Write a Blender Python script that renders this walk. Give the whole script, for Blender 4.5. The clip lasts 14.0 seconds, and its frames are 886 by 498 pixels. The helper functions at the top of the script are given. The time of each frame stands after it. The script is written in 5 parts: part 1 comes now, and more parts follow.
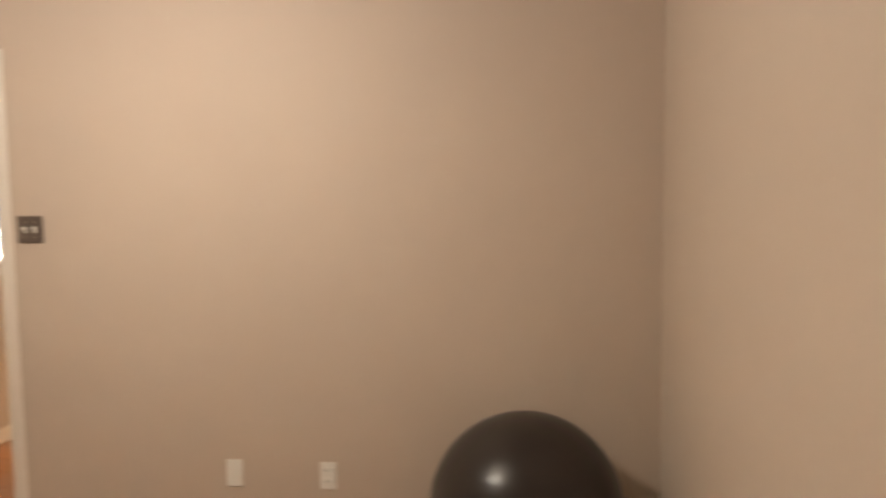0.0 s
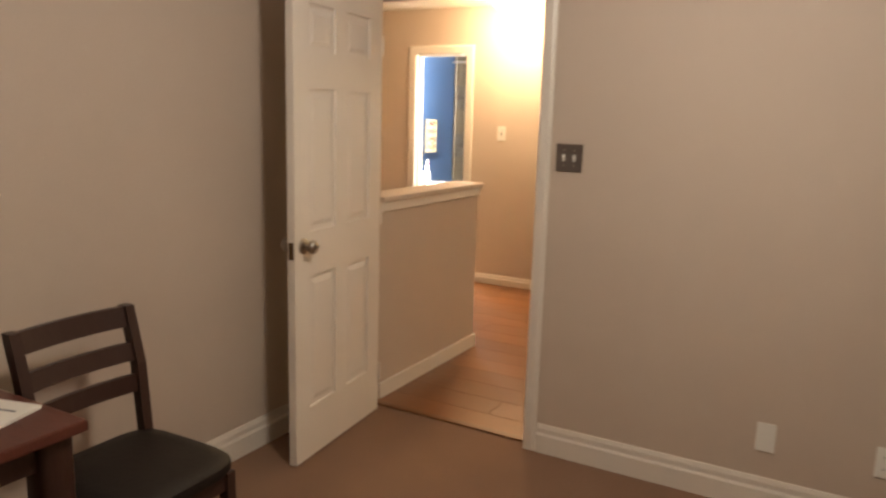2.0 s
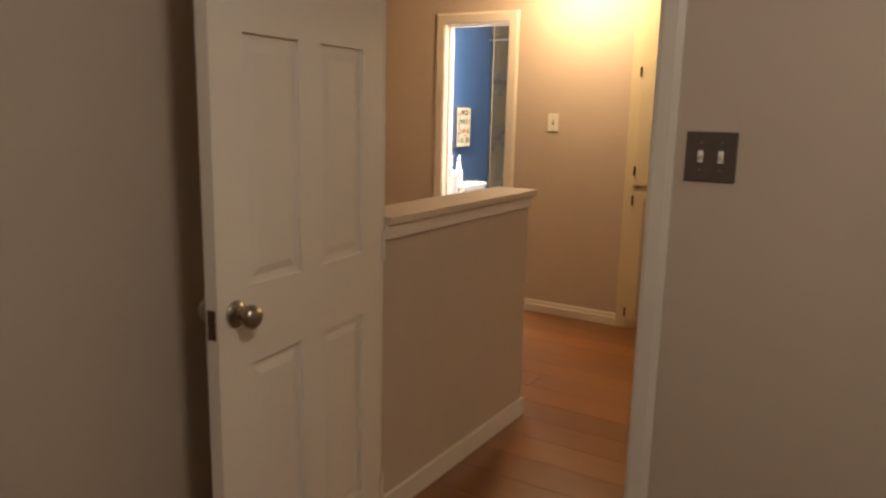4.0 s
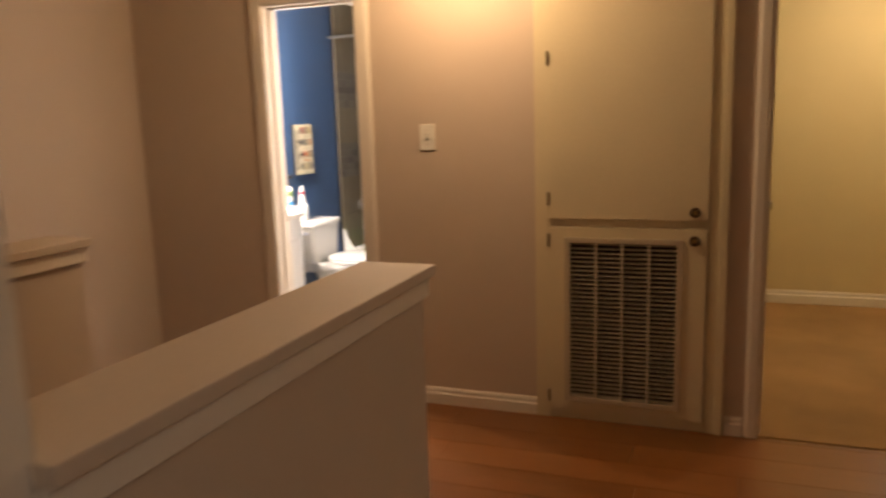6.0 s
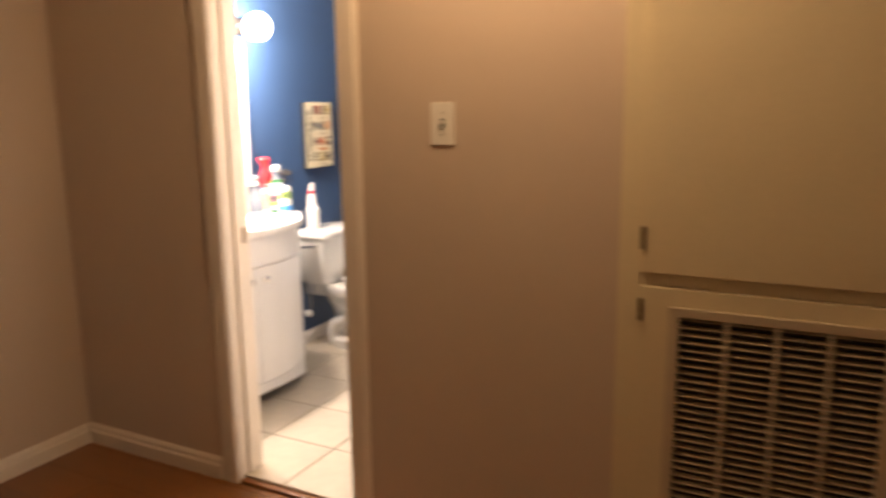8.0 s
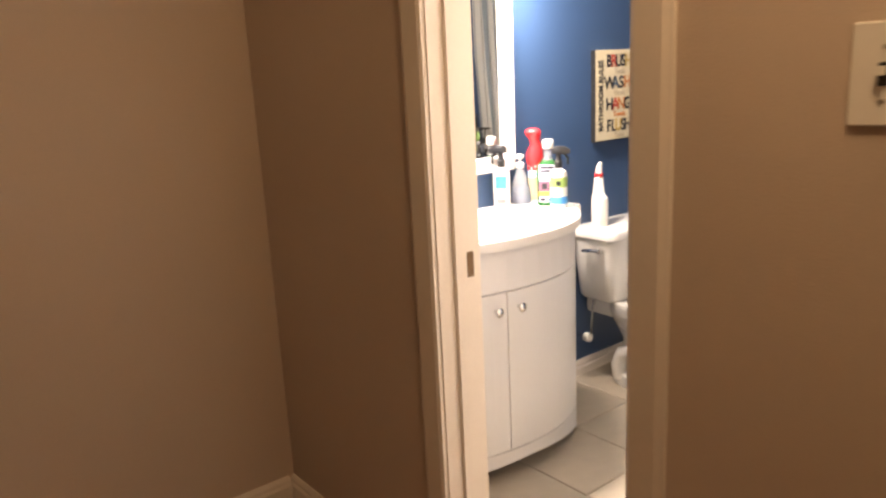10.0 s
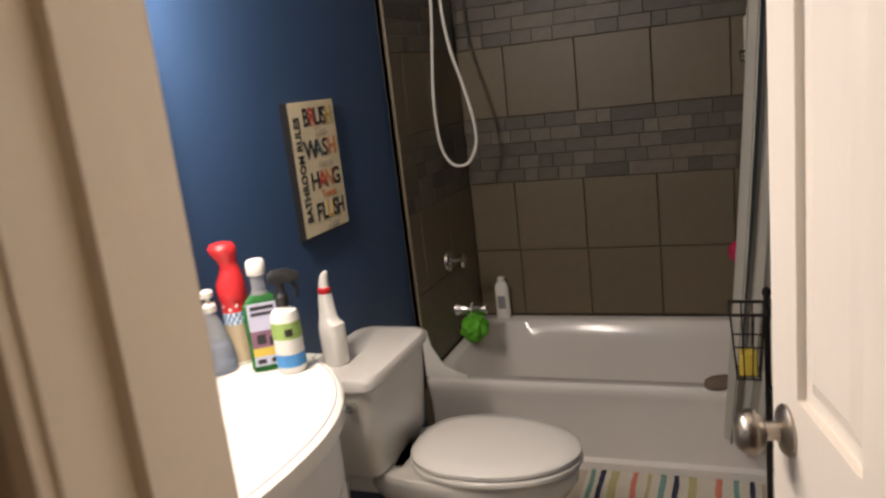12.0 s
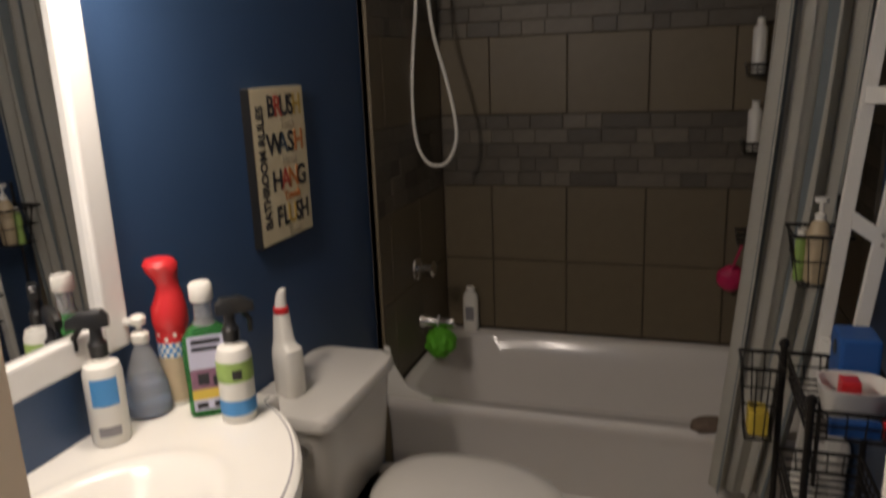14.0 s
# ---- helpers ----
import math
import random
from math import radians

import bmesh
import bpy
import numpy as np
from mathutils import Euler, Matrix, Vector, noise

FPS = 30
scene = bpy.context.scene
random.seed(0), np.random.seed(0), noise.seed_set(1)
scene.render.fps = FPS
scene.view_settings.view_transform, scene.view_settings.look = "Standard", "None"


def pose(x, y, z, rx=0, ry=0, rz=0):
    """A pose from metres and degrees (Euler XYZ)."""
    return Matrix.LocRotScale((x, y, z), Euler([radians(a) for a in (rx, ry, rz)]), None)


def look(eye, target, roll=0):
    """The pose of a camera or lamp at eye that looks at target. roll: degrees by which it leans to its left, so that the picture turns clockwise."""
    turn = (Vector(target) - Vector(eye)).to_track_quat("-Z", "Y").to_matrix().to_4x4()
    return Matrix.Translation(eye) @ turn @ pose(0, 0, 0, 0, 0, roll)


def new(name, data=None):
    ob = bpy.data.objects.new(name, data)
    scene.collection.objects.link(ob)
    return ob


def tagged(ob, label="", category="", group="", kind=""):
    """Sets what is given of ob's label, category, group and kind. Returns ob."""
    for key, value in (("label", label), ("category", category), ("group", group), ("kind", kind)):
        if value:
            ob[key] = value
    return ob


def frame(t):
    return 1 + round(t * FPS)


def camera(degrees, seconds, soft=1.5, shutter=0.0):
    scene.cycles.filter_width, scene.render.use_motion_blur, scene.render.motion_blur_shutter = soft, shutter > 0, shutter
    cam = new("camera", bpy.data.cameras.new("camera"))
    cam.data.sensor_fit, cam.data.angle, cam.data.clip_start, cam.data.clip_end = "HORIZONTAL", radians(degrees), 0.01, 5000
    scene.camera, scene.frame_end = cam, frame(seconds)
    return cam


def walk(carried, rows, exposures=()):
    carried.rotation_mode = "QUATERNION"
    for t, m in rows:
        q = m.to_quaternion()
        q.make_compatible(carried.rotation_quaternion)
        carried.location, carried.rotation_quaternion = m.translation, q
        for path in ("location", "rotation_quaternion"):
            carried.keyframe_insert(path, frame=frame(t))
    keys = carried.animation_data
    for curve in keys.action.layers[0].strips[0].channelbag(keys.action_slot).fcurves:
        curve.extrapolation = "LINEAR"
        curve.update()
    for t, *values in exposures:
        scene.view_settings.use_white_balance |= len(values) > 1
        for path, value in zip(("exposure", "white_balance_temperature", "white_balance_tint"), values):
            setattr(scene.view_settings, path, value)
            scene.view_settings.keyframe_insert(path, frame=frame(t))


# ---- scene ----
cam = camera(62.1, 14.0, soft=2.4, shutter=0.5)
PATH = [
    (0, (3.176, -5.859, 1.491), (2.952, -3.878, 1.325), -0.7),
    (0.5, (2.735, -6.006, 1.563), (2.317, -4.059, 1.376), -0.4),
    (1, (2.551, -6.055, 1.558), (1.826, -4.208, 1.309), 0.4),
    (1.5, (2.373, -6.028, 1.536), (1.485, -4.256, 1.277), 0.8),
    (2, (2.151, -5.92, 1.499), (1.19, -4.203, 1.14), 1.6),
    (2.5, (1.949, -5.645, 1.487), (0.905, -3.983, 1.1), 3.0),
    (4.8, (1.058, -4.215, 1.416), (0.101, -2.498, 1.049), -1.3),
    (5, (0.945, -4.062, 1.443), (0.08, -2.296, 1.081), -2.2),
    (5.2, (0.921, -3.909, 1.424), (0.089, -2.122, 1.082), -2.7),
    (5.5, (0.817, -3.716, 1.443), (0.016, -1.909, 1.149), -2.8),
    (5.7, (0.793, -3.567, 1.443), (-0.044, -1.77, 1.178), -2.7),
    (6, (0.718, -3.356, 1.421), (0.024, -1.512, 1.082), -1.8),
    (6.5, (0.574, -2.956, 1.457), (0.173, -1.012, 1.215), -3.8),
    (7, (0.597, -2.6, 1.444), (0.346, -0.644, 1.11), -1.5),
    (7.5, (0.545, -2.257, 1.427), (-0.002, -0.362, 1.096), -1.5),
    (8, (0.397, -1.943, 1.398), (-0.508, -0.201, 1.021), -0.7),
    (8.3, (0.341, -1.86, 1.43), (-0.844, -0.295, 1.05), -0.7),
    (8.5, (0.299, -1.808, 1.391), (-1.003, -0.341, 0.998), 0.4),
    (8.7, (0.254, -1.694, 1.4), (-1.148, -0.328, 0.992), 2.0),
    (10.8, (-0.753, -0.696, 1.37), (-2.276, 0.501, 0.87), -3.9),
    (11, (-0.897, -0.637, 1.388), (-2.244, 0.751, 0.878), -6.3),
    (11.2, (-1.001, -0.555, 1.383), (-2.168, 0.993, 0.892), -7.7),
    (11.5, (-1.089, -0.437, 1.367), (-1.985, 1.282, 0.873), -6.6),
    (12, (-1.177, -0.24, 1.438), (-1.901, 1.574, 1.006), -6.6),
    (12.5, (-1.263, -0.096, 1.45), (-1.883, 1.743, 0.967), -4.5),
    (13, (-1.329, -0.029, 1.446), (-1.92, 1.789, 0.858), -3.7),
    (13.5, (-1.325, -0.015, 1.448), (-1.904, 1.789, 0.807), -2.4),
    (14, (-1.335, -0.002, 1.477), (-1.934, 1.843, 0.989), -2.2),
]
walk(cam, [(t, look(eye, target, roll)) for t, eye, target, roll in PATH],
     [(0.0, 1.58, 6350, 10), (0.6, 1.4, 6300, 10), (1.2, 1.4, 6300, 10), (2.0, 0.97, 6250, 10), (2.7, 0.55, 6300, 10), (4.6, -0.05, 6400, 10), (5.5, -0.31, 6450, 13),
      (6.5, -0.53, 6850, 17), (7.5, -0.58, 6900, 18), (8.7, -0.57, 7050, 19), (10.8, -1.2, 6850, 16), (11.5, -1.85, 6800, 15),
      (12.2, -2.6, 6750, 15), (12.8, -2.9, 6800, 14), (13.4, -3.25, 6800, 14), (14.0, -3.38, 6850, 14)])

# ---- light ----
world = bpy.data.worlds.new("world")
scene.world = world
world.use_nodes = True
wn = world.node_tree
sky = wn.nodes.new("ShaderNodeTexSky")
sky.sky_type, sky.sun_disc, sky.sun_elevation, sky.sun_rotation = "NISHITA", False, radians(35), radians(200)
wn.links.new(sky.outputs[0], wn.nodes["Background"].inputs[0])
wn.nodes["Background"].inputs[1].default_value = 0.12


def lamp(name, kind, energy, color, m, size=0.1, size_y=None):
    data = bpy.data.lights.new(name, kind)
    data.energy, data.color = energy, color
    if kind == "AREA":
        data.shape, data.size, data.size_y = "RECTANGLE", size, size_y or size
    else:
        data.shadow_soft_size = size
    ob = new(name, data)
    ob.matrix_world = m
    return ob


lamp("hall_lamp_light", "POINT", 36.5, (1.0, 0.66, 0.345), pose(-0.38, -0.42, 2.27), 0.09)
lamp("room_lamp_light", "POINT", 17.5, (1.0, 0.92, 0.84), pose(1.78, -4.48, 2.24), 0.11)
# Added fill to brighten the back room; it belongs to no fixture.
lamp("back_room_lamp_light", "POINT", 65, (1.0, 0.76, 0.42), pose(1.9, 1.5, 2.25), 0.1)
for ly in (0.40, 0.68, 0.96):
    lamp("vanity_lamp_light", "POINT", 72, (1.0, 0.90, 0.80), pose(-2.12, ly, 1.79), 0.05)
    # Added spot that brightens the counter below; the globes carry no shades.
    down = lamp("vanity_shade_light", "SPOT", 46, (1.0, 0.90, 0.80), pose(-2.12, ly, 1.78, 0, -8, 0), 0.05)
    down.data.spot_size, down.data.spot_blend = radians(150), 0.8
lamp("window_light", "AREA", 8, (0.86, 0.92, 1.0), pose(2.485, 2.80, 1.31, -90, 0, 0), 0.9, 0.85)

# ---- materials ----


def material(name, rgb, rough=0.6, metal=0.0, grain=0.06, scale=40.0, bump=0.05, stain=0.06, coat=0.0, spread=0.0, stretch=(1, 1, 1), spec=0.5):
    """A surface with fine grain, broad stains and a little relief."""
    m = bpy.data.materials.new(name)
    m.use_nodes = True
    t = m.node_tree
    b = t.nodes["Principled BSDF"]
    b.inputs["Roughness"].default_value, b.inputs["Metallic"].default_value = rough, metal
    b.inputs["Coat Weight"].default_value = coat
    b.inputs["Specular IOR Level"].default_value = spec
    co = t.nodes.new("ShaderNodeTexCoord")
    mp = t.nodes.new("ShaderNodeMapping")
    mp.inputs["Scale"].default_value = stretch
    t.links.new(co.outputs["Object"], mp.inputs[0])
    n1, n2 = t.nodes.new("ShaderNodeTexNoise"), t.nodes.new("ShaderNodeTexNoise")
    n1.inputs["Scale"].default_value, n1.inputs["Detail"].default_value = scale, 5
    n2.inputs["Scale"].default_value, n2.inputs["Detail"].default_value = 1.7, 3
    t.links.new(mp.outputs[0], n1.inputs[0])
    t.links.new(mp.outputs[0], n2.inputs[0])
    val = t.nodes.new("ShaderNodeMath")
    val.operation = "MULTIPLY_ADD"
    val.inputs[1].default_value, val.inputs[2].default_value = 2 * grain, 1 - grain
    t.links.new(n1.outputs[0], val.inputs[0])
    val2 = t.nodes.new("ShaderNodeMath")
    val2.operation = "MULTIPLY_ADD"
    val2.inputs[1].default_value, val2.inputs[2].default_value = 2 * stain, 1 - stain
    t.links.new(n2.outputs[0], val2.inputs[0])
    mul = t.nodes.new("ShaderNodeMath")
    mul.operation = "MULTIPLY"
    t.links.new(val.outputs[0], mul.inputs[0])
    t.links.new(val2.outputs[0], mul.inputs[1])
    last = mul
    if spread:
        oi = t.nodes.new("ShaderNodeObjectInfo")
        v3 = t.nodes.new("ShaderNodeMath")
        v3.operation = "MULTIPLY_ADD"
        v3.inputs[1].default_value, v3.inputs[2].default_value = 2 * spread, 1 - spread
        t.links.new(oi.outputs["Random"], v3.inputs[0])
        last = t.nodes.new("ShaderNodeMath")
        last.operation = "MULTIPLY"
        t.links.new(mul.outputs[0], last.inputs[0])
        t.links.new(v3.outputs[0], last.inputs[1])
    hsv = t.nodes.new("ShaderNodeHueSaturation")
    hsv.inputs["Color"].default_value = (*rgb, 1)
    t.links.new(last.outputs[0], hsv.inputs["Value"])
    t.links.new(hsv.outputs[0], b.inputs["Base Color"])
    if bump:
        bp = t.nodes.new("ShaderNodeBump")
        bp.inputs["Strength"].default_value, bp.inputs["Distance"].default_value = bump, 0.01
        t.links.new(n1.outputs[0], bp.inputs["Height"])
        t.links.new(bp.outputs[0], b.inputs["Normal"])
    rr = t.nodes.new("ShaderNodeMath")
    rr.operation = "MULTIPLY_ADD"
    rr.inputs[1].default_value, rr.inputs[2].default_value = 0.16, max(0.02, rough - 0.08)
    t.links.new(n2.outputs[0], rr.inputs[0])
    if rough > 0.12:
        t.links.new(rr.outputs[0], b.inputs["Roughness"])
    return m


def glow(name, rgb, strength):
    m = bpy.data.materials.new(name)
    m.use_nodes = True
    b = m.node_tree.nodes["Principled BSDF"]
    b.inputs["Base Color"].default_value = (0.8, 0.8, 0.8, 1)
    b.inputs["Emission Color"].default_value = (*rgb, 1)
    b.inputs["Emission Strength"].default_value = strength
    return m


def glassy(name, rgb, rough=0.03, clear=1.0):
    m = bpy.data.materials.new(name)
    m.use_nodes = True
    b = m.node_tree.nodes["Principled BSDF"]
    b.inputs["Base Color"].default_value = (*rgb, 1)
    b.inputs["Roughness"].default_value = rough
    b.inputs["Transmission Weight"].default_value = clear
    b.inputs["IOR"].default_value = 1.12
    return m


PAINT = material("beige_wall_paint", (0.55, 0.455, 0.37), 0.72, grain=0.04, scale=220, bump=0.12, stain=0.05)
BLUE = material("blue_wall_paint", (0.035, 0.075, 0.16), 0.42, grain=0.05, scale=200, bump=0.12, stain=0.08)
YELLOW = material("pale_yellow_wall_paint", (0.62, 0.52, 0.31), 0.6, grain=0.04, scale=200, bump=0.1)
CAPP = material("beige_cap_paint", (0.58, 0.49, 0.41), 0.62, grain=0.04, scale=90, bump=0.05, stain=0.08)
CEIL = material("ceiling_paint", (0.74, 0.70, 0.62), 0.85, grain=0.05, scale=120, bump=0.3)
TRIM = material("white_trim_paint", (0.74, 0.68, 0.60), 0.38, grain=0.03, scale=90, bump=0.04, stain=0.05)
DOORW = material("white_door_paint", (0.78, 0.72, 0.64), 0.36, grain=0.03, scale=(70), bump=0.06, stain=0.04, stretch=(3, 3, 0.3))
CREAM = material("cream_cabinet_paint", (0.66, 0.58, 0.40), 0.42, grain=0.05, scale=70, bump=0.08, stain=0.08)
WOOD = material("orange_laminate", (0.19, 0.071, 0.018), 0.30, grain=0.17, scale=16, bump=0.03, stain=0.14, spread=0.16, stretch=(0.6, 7, 1))
GAP = material("dark_joint", (0.11, 0.04, 0.012), 0.8)
CARPET = material("tan_carpet", (0.29, 0.175, 0.115), 0.95, grain=0.3, scale=260, bump=0.8, stain=0.22, spec=0.1)
CARPET2 = material("golden_carpet", (0.40, 0.245, 0.115), 0.95, grain=0.28, scale=240, bump=0.8, stain=0.42, spec=0.1)
WTILE = material("taupe_wall_tile", (0.143, 0.114, 0.071), 0.5, grain=0.10, scale=24, bump=0.05, stain=0.10, spread=0.05)
FTILE = material("beige_floor_tile", (0.46, 0.40, 0.31), 0.35, grain=0.12, scale=18, bump=0.05, stain=0.12, spread=0.05)
GROUT = material("dark_grout", (0.075, 0.060, 0.047), 0.9)
LGROUT = material("floor_grout", (0.20, 0.17, 0.13), 0.9)
MOS = material("grey_mosaic_stone", (0.102, 0.087, 0.066), 0.5, grain=0.26, scale=30, bump=0.1, stain=0.25, spread=0.36)
PORC = material("white_porcelain", (0.72, 0.70, 0.65), 0.12, grain=0.01, scale=20, bump=0.0, stain=0.03, coat=0.3)
TUBW = material("white_tub_enamel", (0.72, 0.69, 0.65), 0.16, grain=0.015, scale=20, bump=0.0, stain=0.05, coat=0.2)
VANW = material("white_vanity_paint", (0.80, 0.79, 0.76), 0.35, grain=0.02, scale=60, bump=0.03)
MARBLE = material("cultured_marble", (0.86, 0.84, 0.78), 0.18, grain=0.03, scale=9, bump=0.0, stain=0.05)
CHROME = material("chrome", (0.75, 0.74, 0.72), 0.13, metal=1.0, grain=0.02, scale=60, bump=0.0, stain=0.04)
NICKEL = material("satin_nickel", (0.42, 0.38, 0.33), 0.3, metal=1.0, grain=0.06, scale=60, bump=0.02)
BRONZE = material("dark_bronze", (0.14, 0.09, 0.05), 0.35, metal=0.9, grain=0.15, scale=60)
BRASS = material("aged_brass", (0.45, 0.30, 0.12), 0.3, metal=1.0, grain=0.1, scale=60)
WIRE = material("black_wire", (0.025, 0.022, 0.02), 0.35, metal=0.4, grain=0.1, scale=80)
GRILLE = material("cream_grille_metal", (0.50, 0.43, 0.32), 0.4, metal=0.1, grain=0.06, scale=70)
DARK = material("painted_recess_shade", (0.02, 0.017, 0.014), 0.9)
PLASTIC = material("white_plastic", (0.80, 0.78, 0.72), 0.32, grain=0.02, scale=60, bump=0.0)
PLATE = material("pewter_switch_plate", (0.20, 0.17, 0.15), 0.35, metal=0.7, grain=0.15, scale=50)
ESPRESSO = material("espresso_wood", (0.040, 0.018, 0.013), 0.33, grain=0.3, scale=20, bump=0.04, stretch=(8, 8, 0.8))
CHERRY = material("dark_cherry_wood", (0.10, 0.030, 0.020), 0.3, grain=0.3, scale=18, bump=0.04, stretch=(1, 9, 1))
LEATHER = material("black_leather", (0.016, 0.012, 0.010), 0.55, grain=0.2, scale=120, bump=0.2, spec=0.22)
BALL = material("charcoal_vinyl", (0.030, 0.024, 0.021), 0.30, grain=0.08, scale=50, bump=0.02, spec=0.32)
PAPER = material("white_paper", (0.80, 0.77, 0.72), 0.8, grain=0.03, scale=40, bump=0.02)
INK = material("grey_ink", (0.25, 0.24, 0.25), 0.8)
RED = material("red_plastic", (0.62, 0.03, 0.035), 0.3, grain=0.03, bump=0)
PINK = material("pink_plastic", (0.55, 0.02, 0.10), 0.4, grain=0.03, bump=0)
GREENP = glassy("green_liquid", (0.10, 0.42, 0.13), 0.06, 0.7)
CLEARP = glassy("clear_plastic", (0.92, 0.94, 0.96), 0.03, 0.78)
BLUEL = glassy("blue_liquid", (0.35, 0.52, 0.82), 0.06, 0.8)
POUF = material("green_mesh_pouf", (0.10, 0.42, 0.02), 0.6, grain=0.3, scale=90, bump=0.6)
BLACKP = material("black_plastic", (0.015, 0.015, 0.015), 0.3, grain=0.05, bump=0)
LABELB = material("blue_label", (0.05, 0.25, 0.55), 0.5, grain=0.05)
LABELP = material("lavender_label", (0.52, 0.52, 0.66), 0.5, grain=0.05)
LABELG = material("green_label", (0.30, 0.45, 0.12), 0.5, grain=0.2, scale=90)
LABELY = material("yellow_label", (0.62, 0.45, 0.06), 0.5, grain=0.05)
LABELT = material("tan_label", (0.50, 0.40, 0.26), 0.5, grain=0.1)
LABELR = material("maroon_label", (0.22, 0.10, 0.16), 0.5, grain=0.35, scale=120)
CURT = material("pale_grey_curtain", (0.68, 0.66, 0.59), 0.8, grain=0.05, scale=120, bump=0.15, stain=0.1)
BROWNS = material("grey_brown_stone", (0.16, 0.115, 0.085), 0.8, grain=0.3, scale=90, bump=0.4, stain=0.1)
CURTB = material("blue_grey_curtain", (0.27, 0.31, 0.32), 0.8, grain=0.05, scale=120, bump=0.15, stain=0.1)
BLUEPL = material("blue_plastic", (0.02, 0.10, 0.33), 0.4, grain=0.05)
TEAL = material("teal_yarn", (0.17, 0.31, 0.28), 0.95, grain=0.3, scale=200, bump=0.6)
NAVY = material("navy_yarn", (0.02, 0.022, 0.06), 0.95, grain=0.3, scale=200, bump=0.6)
CORAL = material("coral_yarn", (0.62, 0.20, 0.14), 0.95, grain=0.3, scale=200, bump=0.6)
OLIVE = material("olive_yarn", (0.46, 0.42, 0.21), 0.95, grain=0.3, scale=200, bump=0.6)
IVORY = material("ivory_yarn", (0.62, 0.58, 0.48), 0.95, grain=0.2, scale=200, bump=0.6)
BLIND = material("white_blind", (0.82, 0.80, 0.74), 0.5, grain=0.02, bump=0)
PANE = glassy("window_glass", (0.95, 0.97, 0.97), 0.0)
MIRROR = material("mirror_silver", (0.85, 0.86, 0.86), 0.02, metal=1.0, grain=0.0, bump=0.0, stain=0.0)
CANVAS = material("cream_canvas", (0.62, 0.54, 0.36), 0.7, grain=0.06, scale=120, bump=0.1, stain=0.08)
BULB = glow("warm_bulb_glass", (1.0, 0.80, 0.50), 14)
BULBW = glow("white_bulb_glass", (1.0, 0.95, 0.86), 22)
OUTSIDE = glow("daylight_beyond", (0.86, 0.92, 1.0), 1.1)
INKS = [material("letter_ink", c, 0.7, grain=0.1) for c in ((0.02, 0.02, 0.025), (0.40, 0.06, 0.04), (0.45, 0.30, 0.07), (0.48, 0.17, 0.05), (0.06, 0.09, 0.12), (0.42, 0.36, 0.25))]

# ---- mesh helpers ----


def box(bm, x0, x1, y0, y1, z0, z1, bevel=0.0):
    r = bmesh.ops.create_cube(bm, size=1)
    bmesh.ops.transform(bm, matrix=Matrix.LocRotScale(((x0 + x1) / 2, (y0 + y1) / 2, (z0 + z1) / 2), None, (x1 - x0, y1 - y0, z1 - z0)), verts=r["verts"])
    if bevel:
        es = list({e for v in r["verts"] for e in v.link_edges})
        bmesh.ops.bevel(bm, geom=es, offset=bevel, segments=2, affect="EDGES", profile=0.6)
    return bm


def boxes(*rows, bevel=0.0):
    bm = bmesh.new()
    for r in rows:
        box(bm, *r, bevel=bevel)
    return bm


def loft(bm, rings, cap=True):
    """Skin a row of closed rings that have equally many points."""
    vs = [[bm.verts.new(p) for p in ring] for ring in rings]
    n = len(vs[0])
    for a, b in zip(vs, vs[1:]):
        for i in range(n):
            bm.faces.new((a[i], a[(i + 1) % n], b[(i + 1) % n], b[i]))
    if cap:
        bm.faces.new(list(reversed(vs[0])))
        bm.faces.new(vs[-1])
    bmesh.ops.recalc_face_normals(bm, faces=bm.faces)
    return bm


def oval(cx, cy, z, rx, ry, n=24, p=2.0):
    out = []
    for i in range(n):
        a = 2 * math.pi * i / n
        c, s = math.cos(a), math.sin(a)
        out.append((cx + rx * math.copysign(abs(c) ** (2 / p), c), cy + ry * math.copysign(abs(s) ** (2 / p), s), z))
    return out


def lathe(profile, cx=0.0, cy=0.0, n=20):
    """profile: rows of (radius, z) from bottom to top."""
    return loft(bmesh.new(), [oval(cx, cy, z, max(r, 1e-4), max(r, 1e-4), n) for r, z in profile])


def tube(bm, pts, r, n=8, closed=False):
    """A round bar along a row of points."""
    pts = [Vector(p) for p in pts]
    rings = []
    up = Vector((0.13, 0.31, 0.94)).normalized()
    last = None
    for i, p in enumerate(pts):
        a = pts[i - 1] if i or closed else p
        b = pts[(i + 1) % len(pts)] if i < len(pts) - 1 or closed else p
        d = (b - a).normalized()
        side = d.cross(last if last is not None else up)
        if side.length < 1e-3:
            side = d.cross(Vector((1, 0.2, 0.1)))
        side.normalize()
        nrm = side.cross(d).normalized()
        last = nrm
        rings.append([p + r * (math.cos(2 * math.pi * k / n) * side + math.sin(2 * math.pi * k / n) * nrm) for k in range(n)])
    if closed:
        rings.append(rings[0])
    return loft(bm, rings, cap=not closed)


def turned(bm, m):
    bmesh.ops.transform(bm, matrix=m, verts=bm.verts)
    return bm


def mesh_of(name, bm, mat, smooth=False):
    me = bpy.data.meshes.new(name)
    bm.to_mesh(me)
    bm.free()
    me.materials.append(mat)
    if smooth:
        me.shade_smooth()
        me.set_sharp_from_angle(angle=radians(40))
    return me


def part(name, bm, mat, parent, label="", smooth=False):
    ob = new(name, mesh_of(name, bm, mat, smooth))
    ob.parent = parent
    root = parent
    while root.parent:
        root = root.parent
    if "base" in root:
        ob.data.transform(Matrix.Translation(-Vector(root["base"])))
    return tagged(ob, label)


